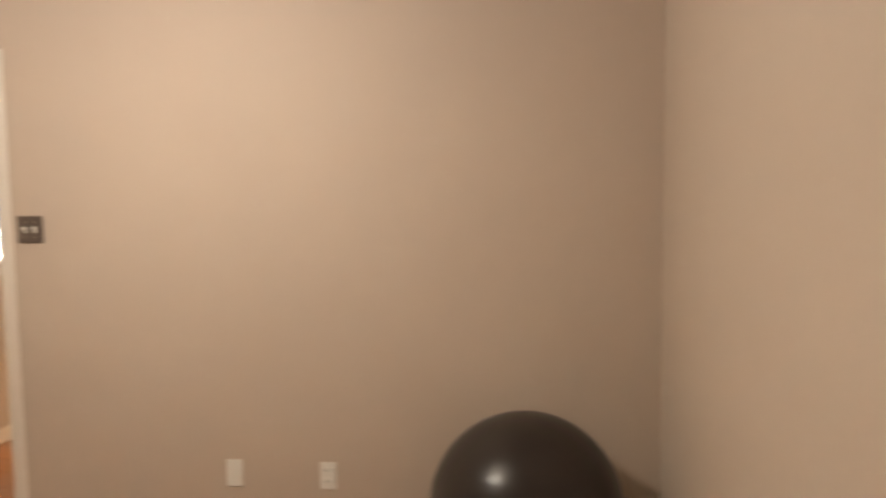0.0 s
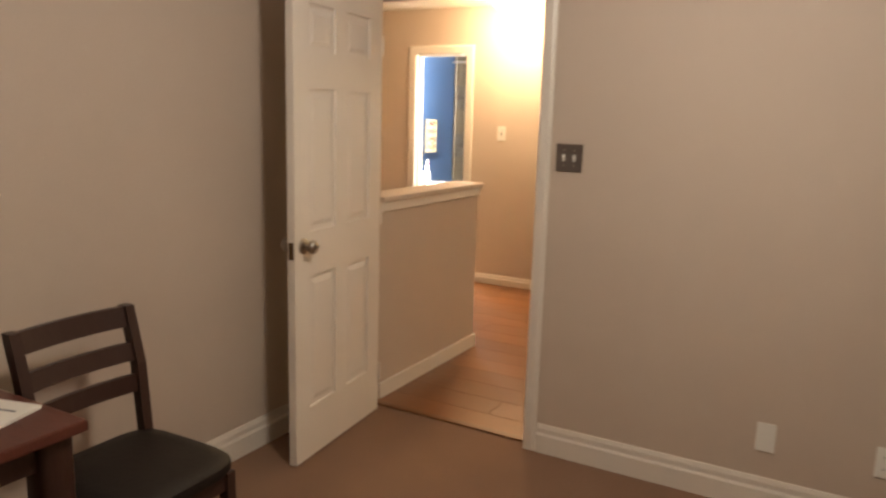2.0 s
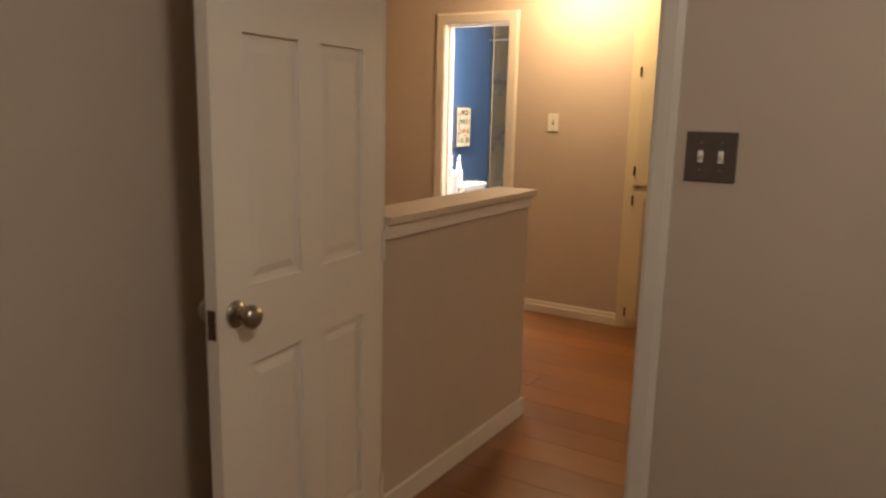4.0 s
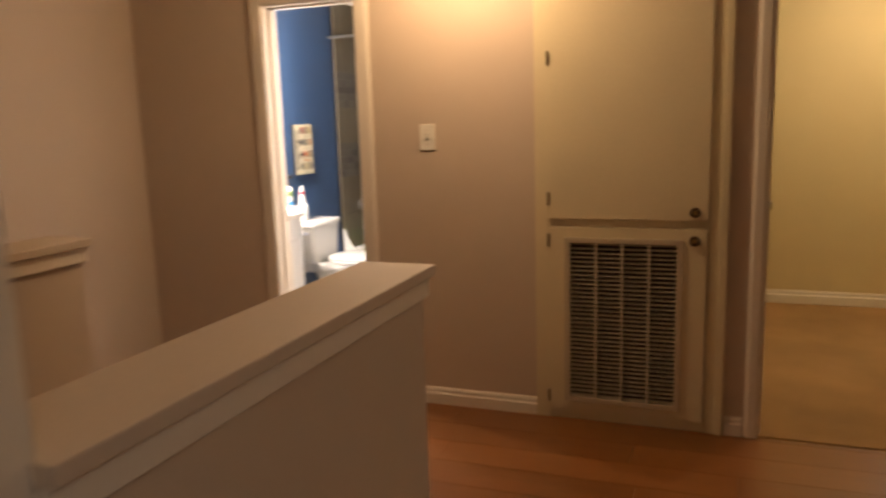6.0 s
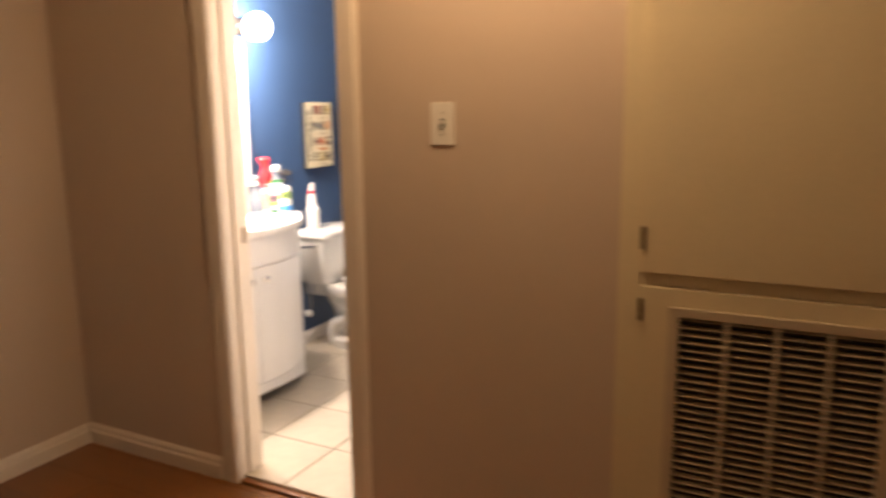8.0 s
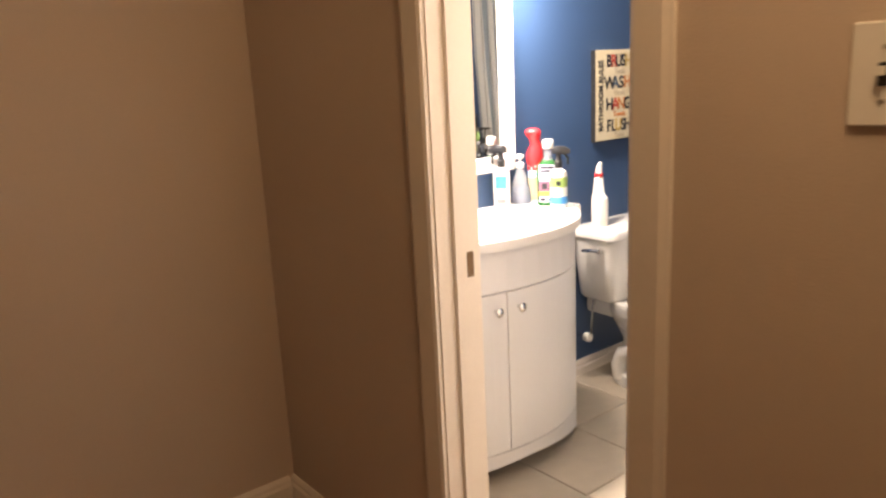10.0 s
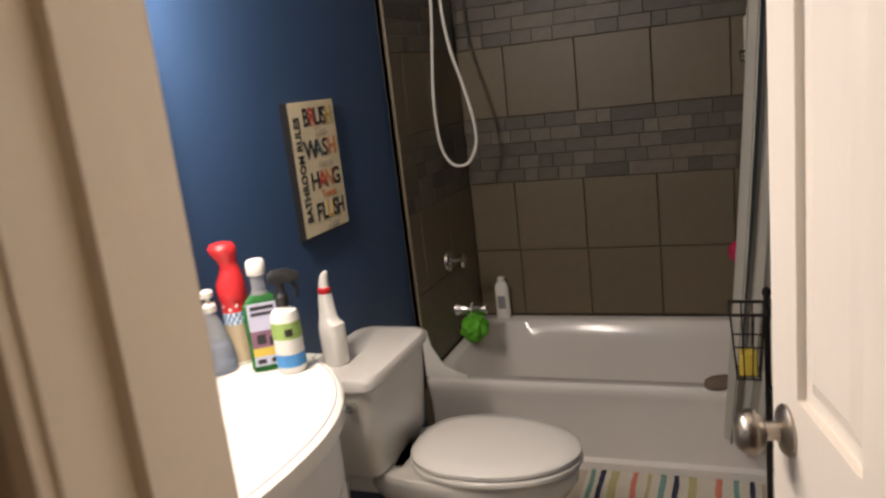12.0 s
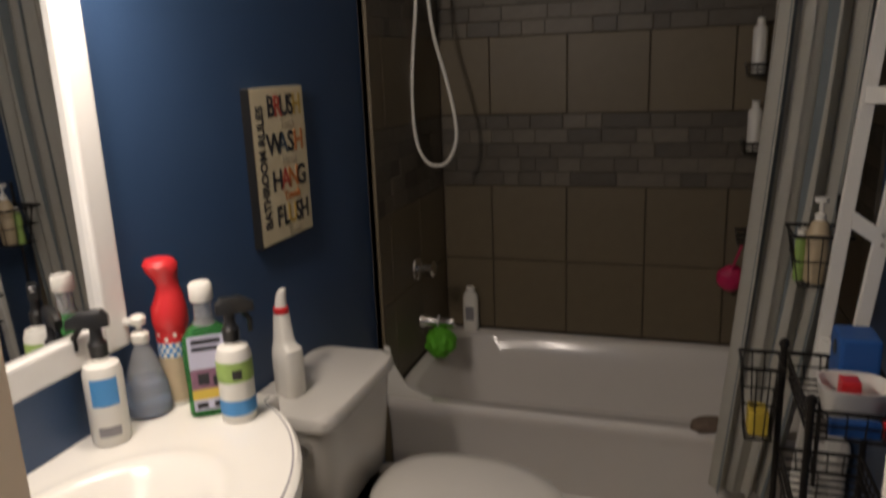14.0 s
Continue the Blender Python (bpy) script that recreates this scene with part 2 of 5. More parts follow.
def thing(name, label, category, at=(0, 0, 0), group="", kind="", world_parts=True):
    """An Empty at a thing's base. With world_parts its parts are given in world places."""
    ob = tagged(new(name), label, category, group, kind)
    ob.location = at
    if world_parts:
        ob["base"] = at
    return ob


def structure(name, bm, mat, label="", category=""):
    return tagged(new(name, mesh_of(name, bm, mat)), label, category, kind="structure")


# ---- structure ----
CH = 2.43
H0, H1 = -2.83, 0.0          # hall, from the first room's wall to the far wall
XD = -2.34                   # hall's end wall
BX0, BX1 = -1.492, -0.975     # bathroom doorway
RX0, RX1 = 0.918, 1.62       # second room's doorway
AX0, AX1 = 0.047, 0.94       # first room's doorway
DH = 2.03
XB = -2.30                   # blue wall
YT = 2.92                    # tiled wall behind the tub

structure("floor_hall", boxes((XD, 2.3, -2.89, 0.02, -0.12, -0.012)), GAP, "dark underlay beneath orange laminate planks", "floor")
structure("floor_room", boxes((-0.08, 3.70, -7.3, -2.89, -0.12, 0.0)), CARPET, "worn tan carpet in the first room", "floor")
structure("floor_bathroom", boxes((XB - 0.05, -0.75, 0.02, 3.1, -0.12, 0.012)), LGROUT, "grey-brown grout bed of the bathroom floor", "floor")
structure("floor_back_room", boxes((-0.75, 4.2, 0.02, 2.74, -0.12, 0.0)), CARPET2, "golden tan carpet in the back room", "floor")
structure("ceiling_hall", boxes((XD - 0.1, 2.4, -2.83, 0.0, CH, CH + 0.1)), CEIL, "off-white textured hall ceiling", "ceiling")
structure("ceiling_room", boxes((-0.2, 3.82, -7.4, -2.95, CH, CH + 0.1)), CEIL, "off-white textured ceiling of the first room", "ceiling")
structure("ceiling_bathroom", boxes((XB - 0.1, -0.75, 0.12, 3.1, CH, CH + 0.1)), CEIL, "off-white bathroom ceiling", "ceiling")
structure("ceiling_back_room", boxes((-0.63, 4.3, 0.12, 3.0, CH - 0.09, CH + 0.05)), CEIL, "off-white ceiling of the back room", "ceiling")

structure("wall_room_north", boxes((-0.08, AX0 - 0.02, -2.95, -2.83, 0, CH + 0.1), (AX1 + 0.02, 3.70, -2.95, -2.83, 0, CH + 0.1), (AX0 - 0.02, AX1 + 0.02, -2.95, -2.83, DH + 0.02, CH + 0.1)), PAINT, "beige painted wall with the doorway to the hall", "wall")
structure("wall_hall_south", boxes((XD, -0.08, -2.95, -2.83, 0, CH + 0.1)), PAINT, "plain beige hall wall", "wall")
structure("wall_room_west", boxes((-0.20, -0.08, -7.3, -2.95, 0, CH)), PAINT, "beige painted wall behind the chair", "wall")
structure("wall_room_east", boxes((3.70, 3.82, -7.3, -2.83, 0, CH)), PAINT, "beige painted wall beside the ball", "wall")
structure("wall_room_south", boxes((-0.2, 3.82, -7.42, -7.3, 0, CH)), PAINT, "plain beige wall", "wall")
structure("wall_hall_west", boxes((XD - 0.12, XD, -2.95, 0.0, 0, CH)), PAINT, "beige painted end wall of the hall", "wall")
structure("wall_hall_east", boxes((2.3, 2.4, -2.83, 0.0, 0, CH)), PAINT, "plain beige end wall of the hall", "wall")
structure("wall_hall_north", boxes((XD - 0.12, BX0 - 0.02, 0, 0.06, 0, CH + 0.1), (BX1 + 0.02, RX0 - 0.02, 0, 0.06, 0, CH + 0.1), (RX1 + 0.02, 2.4, 0, 0.06, 0, CH + 0.1),
          (BX0 - 0.02, BX1 + 0.02, 0, 0.06, DH + 0.02, CH + 0.1), (RX0 - 0.02, RX1 + 0.02, 0, 0.06, DH + 0.02, CH + 0.1)), PAINT, "beige hall wall with doorways, a cupboard and a switch", "wall")
structure("wall_bathroom_south", boxes((XB, BX0 - 0.02, 0.06, 0.12, 0, CH + 0.1), (BX1 + 0.02, -0.75, 0.06, 0.12, 0, CH + 0.1), (BX0 - 0.02, BX1 + 0.02, 0.06, 0.12, DH + 0.02, CH + 0.1)), BLUE, "dark blue wall around the bathroom doorway", "wall")
structure("wall_bathroom_west", boxes((XB - 0.12, XB, 0.06, 3.1, 0, CH)), BLUE, "dark blue wall behind vanity and toilet", "wall")
structure("wall_bathroom_east", boxes((-0.81, -0.75, 0.12, 3.1, 0, CH)), BLUE, "dark blue wall beside the bathtub", "wall")
structure("wall_bathroom_north", boxes((XB, -0.81, YT + 0.012, YT + 0.13, 0, CH)), GROUT, "dark grouted backing of the shower tiles", "wall")
structure("wall_shower_west", boxes((XB, XB + 0.018, 2.20, YT + 0.012, 0.30, CH)), GROUT, "dark grouted backing of the side shower tiles", "wall")
structure("wall_back_room_south", boxes((-0.75, RX0 - 0.02, 0.06, 0.12, 0, CH + 0.1), (RX1 + 0.02, 4.2, 0.06, 0.12, 0, CH + 0.1), (RX0 - 0.02, RX1 + 0.02, 0.06, 0.12, DH + 0.02, CH + 0.1)), YELLOW, "pale yellow wall around the back room's doorway", "wall")
WX0, WX1, WZ0, WZ1, YF = 2.085, 2.885, 0.93, 1.695, 2.60
structure("wall_back_room_north", boxes((-0.75, WX0, YF, YF + 0.13, 0, CH), (WX1, 4.2, YF, YF + 0.13, 0, CH), (WX0, WX1, YF, YF + 0.13, 0, WZ0), (WX0, WX1, YF, YF + 0.13, WZ1, CH)), YELLOW, "pale yellow wall with a blinded window", "wall")
structure("wall_back_room_west", boxes((-0.75, -0.63, 0.12, YF, 0, CH)), YELLOW, "pale yellow wall", "wall")
structure("wall_back_room_east", boxes((4.2, 4.3, 0.06, 3.0, 0, CH)), YELLOW, "pale yellow wall", "wall")


def baseboard(name, x0, y0, x1, y1, nx, ny, h=0.105, t=0.016):
    """A moulded skirting from one floor point to another; (nx, ny) points into the room."""
    prof = ((0, 0), (t, 0), (t, h * 0.62), (t * 0.65, h * 0.70), (t * 0.65, h * 0.86), (t * 0.3, h), (0, h))
    bm = bmesh.new()
    loft(bm, [[(x + nx * a, y + ny * a, b) for a, b in prof] for x, y in ((x0, y0), (x1, y1))])
    return structure(name, bm, TRIM, "white moulded baseboard", "baseboard")


T = 0.062
baseboard("baseboard_1", AX1 + T + 0.005, -2.95, 3.70, -2.95, 0, -1, 0.135)
baseboard("baseboard_2", -0.08, -2.966, -0.08, -7.3, 1, 0, 0.135)
baseboard("baseboard_3", 3.70, -2.966, 3.70, -7.3, -1, 0, 0.135)
baseboard("baseboard_4", XD, 0, BX0 - 0.085, 0, 0, -1, 0.085)
baseboard("baseboard_5", BX1 + 0.085, 0, -0.075, 0, 0, -1, 0.085)
baseboard("baseboard_6", 0.775, 0, RX0 - T - 0.005, 0, 0, -1, 0.085)
baseboard("baseboard_7", XD, -0.017, XD, -2.83, 1, 0, 0.085)
baseboard("baseboard_8", RX1 + T + 0.005, 0, 2.3, 0, 0, -1, 0.085)
baseboard("baseboard_9", -0.63, YF, 4.2, YF, 0, -1, 0.10)
baseboard("baseboard_10", XB, 1.12, XB, 2.19, 1, 0, 0.09)


def door_casing(name, x0, x1, ya, yb, sides, label, wide=T):
    """Jamb lining through the wall and mitred casing on the sides given, each a y and the way it faces."""
    root = thing(name, label, "door frame", ((x0 + x1) / 2, ya, 0), kind="structure")
    part("jamb", boxes((x0 - 0.02, x0, ya, yb, 0, DH)), TRIM, root)
    part("jamb", boxes((x1, x1 + 0.02, ya, yb, 0, DH)), TRIM, root)
    part("head_jamb", boxes((x0 - 0.02, x1 + 0.02, ya, yb, DH, DH + 0.02)), TRIM, root)
    ym = (ya + yb) / 2
    part("door_stop", boxes((x0, x0 + 0.011, ym - 0.016, ym + 0.016, 0, DH - 0.011)), TRIM, root)
    part("door_stop", boxes((x1 - 0.011, x1, ym - 0.016, ym + 0.016, 0, DH - 0.011)), TRIM, root)
    part("door_stop", boxes((x0, x1, ym - 0.016, ym + 0.016, DH - 0.011, DH)), TRIM, root)
    for y, s in sides:
        prof = ((0.004, 0), (0.004, 0.010), (0.014, 0.014), (wide - 0.016, 0.015), (wide - 0.006, 0.010), (wide, 0.008), (wide, 0))
        for xa, sx in ((x0, -1), (x1, 1)):
            bm = bmesh.new()
            loft(bm, [[(xa + sx * a, y + s * b, z + (a if z else 0)) for a, b in prof] for z in (0, DH)])
            part("casing", bm, TRIM, root)
        bm = bmesh.new()
        loft(bm, [[(xa + sx * a, y + s * b, DH + a) for a, b in prof] for xa, sx in ((x0, -1), (x1, 1))])
        part("head_casing", bm, TRIM, root)
    return root


door_casing("door_frame_1", AX0, AX1, -2.95, -2.83, ((-2.95, -1), (-2.83, 1)), "white painted door frame of the first room")
bath_frame = door_casing("door_frame_2", BX0, BX1, 0.0, 0.12, ((0.0, -1), (0.12, 1)), "white painted bathroom door frame with a strike plate", 0.080)
part("strike_plate", boxes((BX0, BX0 + 0.003, 0.078, 0.104, 0.915, 0.975)), BRONZE, bath_frame, "dark bronze strike plate")
back_frame = door_casing("door_frame_3", RX0, RX1, 0.0, 0.12, ((0.0, -1), (0.12, 1)), "cream painted door frame of the back room")
for z in (0.27, 1.76):
    part("hinge_leaf", boxes((RX0, RX0 + 0.003, 0.084, 0.1185, z - 0.045, z + 0.045)), BRONZE, back_frame, "dark bronze hinge leaf")
structure("threshold_1", boxes((BX0, BX1, -0.005, 0.06, 0, 0.014), bevel=0.004), WOOD, "wooden threshold strip at the bathroom", "threshold")
structure("threshold_2", boxes((AX0, AX1, -2.905, -2.865, 0, 0.009), bevel=0.003), WOOD, "wooden threshold strip between carpet and laminate", "threshold")


def half_wall(name, x0, x1, y0, y1, label):
    root = thing(name, label, "half wall", ((x0 + x1) / 2, (y0 + y1) / 2, 0), kind="structure")
    part("body", boxes((x0, x1, y0, y1, 0, 1.048)), PAINT, root)
    part("cap", boxes((x0 - 0.028, x1 + 0.028, y0, y1 + 0.028, 1.052, 1.080), bevel=0.004), CAPP, root, "beige painted wooden cap")
    part("cap_moulding", boxes((x1, x1 + 0.014, y0, y1, 1.003, 1.052), (x0 - 0.014, x0, y0, y1, 1.003, 1.052), (x0 - 0.014, x1 + 0.014, y1, y1 + 0.014, 1.003, 1.052), bevel=0.003), TRIM, root)
    part("baseboard", boxes((x1, x1 + 0.014, y0, y1, 0, 0.085), (x0 - 0.014, x1 + 0.014, y1, y1 + 0.014, 0, 0.085), bevel=0.003), TRIM, root)
    return root


half_wall("half_wall_1", -0.095, 0.050, -2.83, -1.735, "beige half wall with a painted wooden cap guarding the stairs")
half_wall("half_wall_2", -1.40, -1.25, -2.83, -1.53, "second beige half wall with a painted cap across the stairwell")

# ---- doors ----


def panel_door(name, w, m, label):
    """A six-panel door, hinged at its local origin and running along +x, with a knob on both faces."""
    t, h = 0.035, DH - 0.012
    root = thing(name, label, "door", world_parts=False)
    root.matrix_world = m
    s = 0.105 * w / 0.7
    mid = 0.09 * w / 0.7
    zs = ((0.23, 0.81), (1.0, 1.58), (1.73, 1.91))
    rows = [(0, s, -t, 0, 0, h), (w - s, w, -t, 0, 0, h), (w / 2 - mid / 2, w / 2 + mid / 2, -t, 0, 0, h)]
    for a, b in ((s, w / 2 - mid / 2), (w / 2 + mid / 2, w - s)):
        for z0, z1 in ((0, zs[0][0]), (zs[0][1], zs[1][0]), (zs[1][1], zs[2][0]), (zs[2][1], h)):
            rows.append((a, b, -t, 0, z0, z1))
    part("leaf", boxes(*rows), DOORW, root)
    for a, b in ((s, w / 2 - mid / 2), (w / 2 + mid / 2, w - s)):
        for z0, z1 in zs:
            bm = bmesh.new()
            for ya, yb in ((-t / 2, -0.004), (-t / 2, -t + 0.004)):
                rings = []
                for d, y in ((0.0, 0.010), (0.012, 0.011), (0.016, 0.011), (0.040, 0.004)):
                    yy = -y if yb == -0.004 else -t + y
                    rings.append([(a + d, yy, z0 + d), (b - d, yy, z0 + d), (b - d, yy, z1 - d), (a + d, yy, z1 - d)])
                loft(bm, rings)
            part("panel", bm, DOORW, root)
    for sy in (1, -1):
        y0 = 0.0 if sy > 0 else -t
        rings = []
        for r, d in ((0.033, 0), (0.033, 0.004), (0.028, 0.009), (0.012, 0.012), (0.012, 0.028), (0.022, 0.033), (0.029, 0.043), (0.028, 0.053), (0.020, 0.062), (0.004, 0.065)):
            rings.append([(w - 0.06 + r * math.cos(q * math.pi / 10), y0 + sy * d, 0.945 + r * math.sin(q * math.pi / 10)) for q in range(20)])
        part("knob", loft(bmesh.new(), rings), NICKEL, root, "round satin nickel knob", smooth=True)
    part("latch_plate", boxes((w, w + 0.002, -t + 0.006, -0.006, 0.895, 0.965)), BRONZE, root, "dark latch plate")
    for z in (0.2, 1.0, 1.8):
        bm = bmesh.new()
        tube(bm, [(-0.006, 0.004, z - 0.045), (-0.006, 0.004, z + 0.045)], 0.006)
        part("hinge", bm, TRIM, root, "painted hinge knuckle")
    return root


room_door = panel_door("door_1", 0.715, pose(0.132, -2.957, 0.008, 0, 0, -84.0), "white six-panel door standing open into the carpeted room")
bath_door = panel_door("door_2", 0.625, pose(-0.982, 0.140, 0.026, 0, 0, 103.5), "white six-panel bathroom door standing open beside the wire rack")
panel_door("door_3", 0.66, pose(RX0 - 0.036, 0.140, 0.008, 0, 0, 90.0), "cream six-panel door standing open into the back room")

# ---- hall ----
cup = thing("hall_cupboard", "cream painted built-in cupboard with an air return grille", "cupboard", (0.35, 0, 0))
part("frame", boxes((-0.075, -0.012, -0.016, 0, 0, CH), (0.690, 0.768, -0.016, 0, 0, CH), (-0.012, 0.690, -0.010, 0, 0, 0.052), (-0.012, 0.690, -0.010, 0, 0.91, 0.98), (-0.012, 0.690, -0.010, 0, 2.34, CH), bevel=0.002), CREAM, cup)
part("frame_edge", boxes((0.735, 0.768, -0.030, -0.016, 0, CH), bevel=0.004), CREAM, cup)
up = part("upper_door", boxes((-0.0105, 0.6885, -0.030, -0.010, 0.966, 2.33), bevel=0.004), CREAM, cup, "tall cream door")
low = part("lower_door", boxes((-0.0105, 0.086, -0.030, -0.010, 0.052, 0.930), bevel=0.002), CREAM, cup, "cream door holding the grille")
part("door_stile", boxes((0.574, 0.684, -0.030, -0.010, 0.052, 0.930), bevel=0.002), CREAM, low)
part("door_rail", boxes((0.086, 0.574, -0.030, -0.010, 0.870, 0.930)), CREAM, low)
part("door_rail", boxes((0.086, 0.574, -0.030, -0.010, 0.052, 0.122)), CREAM, low)
for par, z in ((up, 1.004), (low, 0.879)):
    for r, name, mt in ((0.023, "pull_ring", BRONZE), (0.011, "pull_centre", BRASS)):
        prof = ((r, 0), (r, 0.008), (r * 0.8, 0.014), (r * 0.3, 0.016)) if r < 0.02 else ((r, 0), (r, 0.006), (r * 0.86, 0.013), (r * 0.62, 0.013), (r * 0.55, 0.004))
        rings = [[(0.632 + q * math.cos(k * math.pi / 10), -0.030 - d, z + q * math.sin(k * math.pi / 10)) for k in range(20)] for q, d in prof]
        part(name, loft(bmesh.new(), rings), mt, par, "round bronze pull" if r > 0.02 else "", smooth=True)
for par, z in ((up, 1.688), (up, 1.06), (low, 0.868), (low, 0.115)):
    bm = bmesh.new()
    tube(bm, [(-0.009, -0.033, z - 0.03), (-0.009, -0.033, z + 0.03)], 0.0055)
    part("hinge", bm, BRONZE, par, "dark hinge")
GX0, GX1, GZ0, GZ1 = 0.066, 0.586, 0.098, 0.884
gr = part("grille", boxes((GX0, GX0 + 0.026, -0.042, -0.026, GZ0, GZ1), (GX1 - 0.026, GX1, -0.042, -0.026, GZ0, GZ1), (GX0 + 0.026, GX1 - 0.026, -0.042, -0.026, GZ1 - 0.024, GZ1), (GX0 + 0.026, GX1 - 0.026, -0.042, -0.026, GZ0, GZ0 + 0.024),
          *[(GX0 + 0.026 + (GX1 - GX0 - 0.052) * k / 4 - 0.0055, GX0 + 0.026 + (GX1 - GX0 - 0.052) * k / 4 + 0.0055, -0.042, -0.030, GZ0 + 0.024, GZ1 - 0.024) for k in (1, 2, 3)], bevel=0.002), GRILLE, cup, "cream metal return-air grille")
# Near-black sheet: the shade between the slats is put into its colour.
part("filter", boxes((0.056, 0.604, -0.006, 0.0, 0.090, 0.896)), DARK, cup, "near-black filter sheet with the grille's inner shade painted in")
for k in range(36):
    z = GZ0 + 0.034 + k * (GZ1 - GZ0 - 0.064) / 35
    bm = bmesh.new()
    loft(bm, [[(x, -0.036, z - 0.0012), (x, -0.036, z - 0.0028), (x, -0.020, z + 0.0004), (x, -0.020, z + 0.0020)] for x in (GX0 + 0.024, GX1 - 0.024)])
    part("slat", bm, GRILLE, gr)


def switch(name, x, y, z, face, mat, toggles, label, w=0.072, h=0.116):
    root = thing(name, label, "light switch", (x, y, z))
    bm = boxes((x - w / 2, x + w / 2, min(y, y + face * 0.006), max(y, y + face * 0.006), z - h / 2, z + h / 2), bevel=0.0025)
    part("plate", bm, mat, root)
    for k in range(toggles):
        tx = x + (k - (toggles - 1) / 2) * 0.046
        part("toggle_slot", boxes((tx - 0.006, tx + 0.006, *sorted((y + face * 0.0061, y + face * 0.0075)), z - 0.014, z + 0.014)), BLACKP if mat is PLASTIC else PLASTIC, root)
        part("toggle", boxes((tx - 0.0045, tx + 0.0045, *sorted((y + face * 0.0075, y + face * 0.018)), z - 0.001, z + 0.010), bevel=0.001), PLASTIC, root, "white toggle")
        for dz in (-0.032, 0.032):
            rings = [[(tx + r * math.cos(a * math.pi / 5), y + face * d, z + dz + r * math.sin(a * math.pi / 5)) for a in range(10)] for r, d in ((0.0035, 0.006), (0.003, 0.0078), (0.001, 0.008))]
            part("screw", loft(bmesh.new(), rings), NICKEL, root)
    return root


switch("light_switch", -0.607, 0.0, 1.352, -1, PLASTIC, 1, "white plastic light switch on the beige hall wall", 0.078, 0.124)
switch("double_light_switch", 1.085, -2.95, 1.335, -1, PLATE, 2, "dark pewter double light switch beside the door", 0.116, 0.116)
for name, x in (("blank_plate", 1.95), ("wall_outlet", 2.355)):
    o = thing(name, "white blank cover plate low on the wall" if name == "blank_plate" else "white wall outlet low on the beige wall", "outlet", (x, -2.95, 0.30))
    part("plate", boxes((x - 0.035, x + 0.035, -2.956, -2.95, 0.242, 0.358), bevel=0.0025), PLASTIC, o)
    if name == "wall_outlet":
        for dz in (-0.024, 0.024):
            part("socket", boxes((x - 0.017, x + 0.017, -2.959, -2.956, 0.30 + dz - 0.014, 0.30 + dz + 0.014), bevel=0.001), PLASTIC, o)
            part("slot", boxes((x - 0.009, x - 0.006, -2.9598, -2.9592, 0.296 + dz, 0.305 + dz), (x + 0.006, x + 0.009, -2.9598, -2.9592, 0.296 + dz, 0.305 + dz)), BLACKP, o)


def ceiling_lamp(name, x, y, label, mat, chains=False):
    root = thing(name, label, "ceiling lamp", (x, y, CH))
    part("canopy", lathe(((0.10, CH - 0.045), (0.13, CH - 0.04), (0.135, CH - 0.005), (0.13, CH))), BRONZE if not chains else PLASTIC, root, smooth=True).rotation_euler = (0, 0, 0)
    root.children[0].data.transform(Matrix.Translation((x, y, 0)))
    bm = lathe(((0.004, CH - 0.125), (0.05, CH - 0.118), (0.10, CH - 0.095), (0.128, CH - 0.06), (0.13, CH - 0.046)), x, y)
    sh = part("glass_bowl", bm, mat, root, "glowing frosted glass bowl", smooth=True)
    sh.visible_shadow = False
    return root


ceiling_lamp("hall_ceiling_lamp", -0.38, -0.42, "glowing frosted glass lamp on the hall ceiling", BULB)
fan = ceiling_lamp("ceiling_light", 1.78, -4.48, "frosted ceiling light of the first room", BULB, True)
for dx, dy, z in ((-0.035, 0.066, 2.03), (-0.102, 0.11, 1.985)):
    bm = bmesh.new()
    tube(bm, [(1.66 + dx, -4.33 + dy, z), (1.66 + dx, -4.33 + dy, CH)], 0.0012, 5)
    ch = part("pull_chain", bm, PLASTIC, fan)
    part("fob", lathe(((0.004, z - 0.022), (0.012, z - 0.018), (0.014, z - 0.004), (0.010, z + 0.008), (0.002, z + 0.012)), 1.66 + dx, -4.33 + dy, 12), PLASTIC, ch, "small white pull-chain knob", smooth=True)

# ---- first room ----
bm = bmesh.new()
bmesh.ops.create_uvsphere(bm, u_segments=64, v_segments=48, radius=0.348)
for v in bm.verts:
    a = abs(v.co.z / 0.348)
    v.co *= 1 + 0.0016 * math.sin(v.co.z * 130) * (a < 0.7)
    v.co.z = max(v.co.z * 0.985, -0.340)
bmesh.ops.translate(bm, vec=(3.174, -3.29, 0.341), verts=bm.verts)
me = mesh_of("exercise_ball", bm, BALL, True)
me.transform(Matrix.Translation((-3.174, 3.29, 0)))
ballo = tagged(new("exercise_ball", me), "large charcoal grey exercise ball resting in the corner", "exercise ball")
ballo.location = (3.174, -3.29, 0)

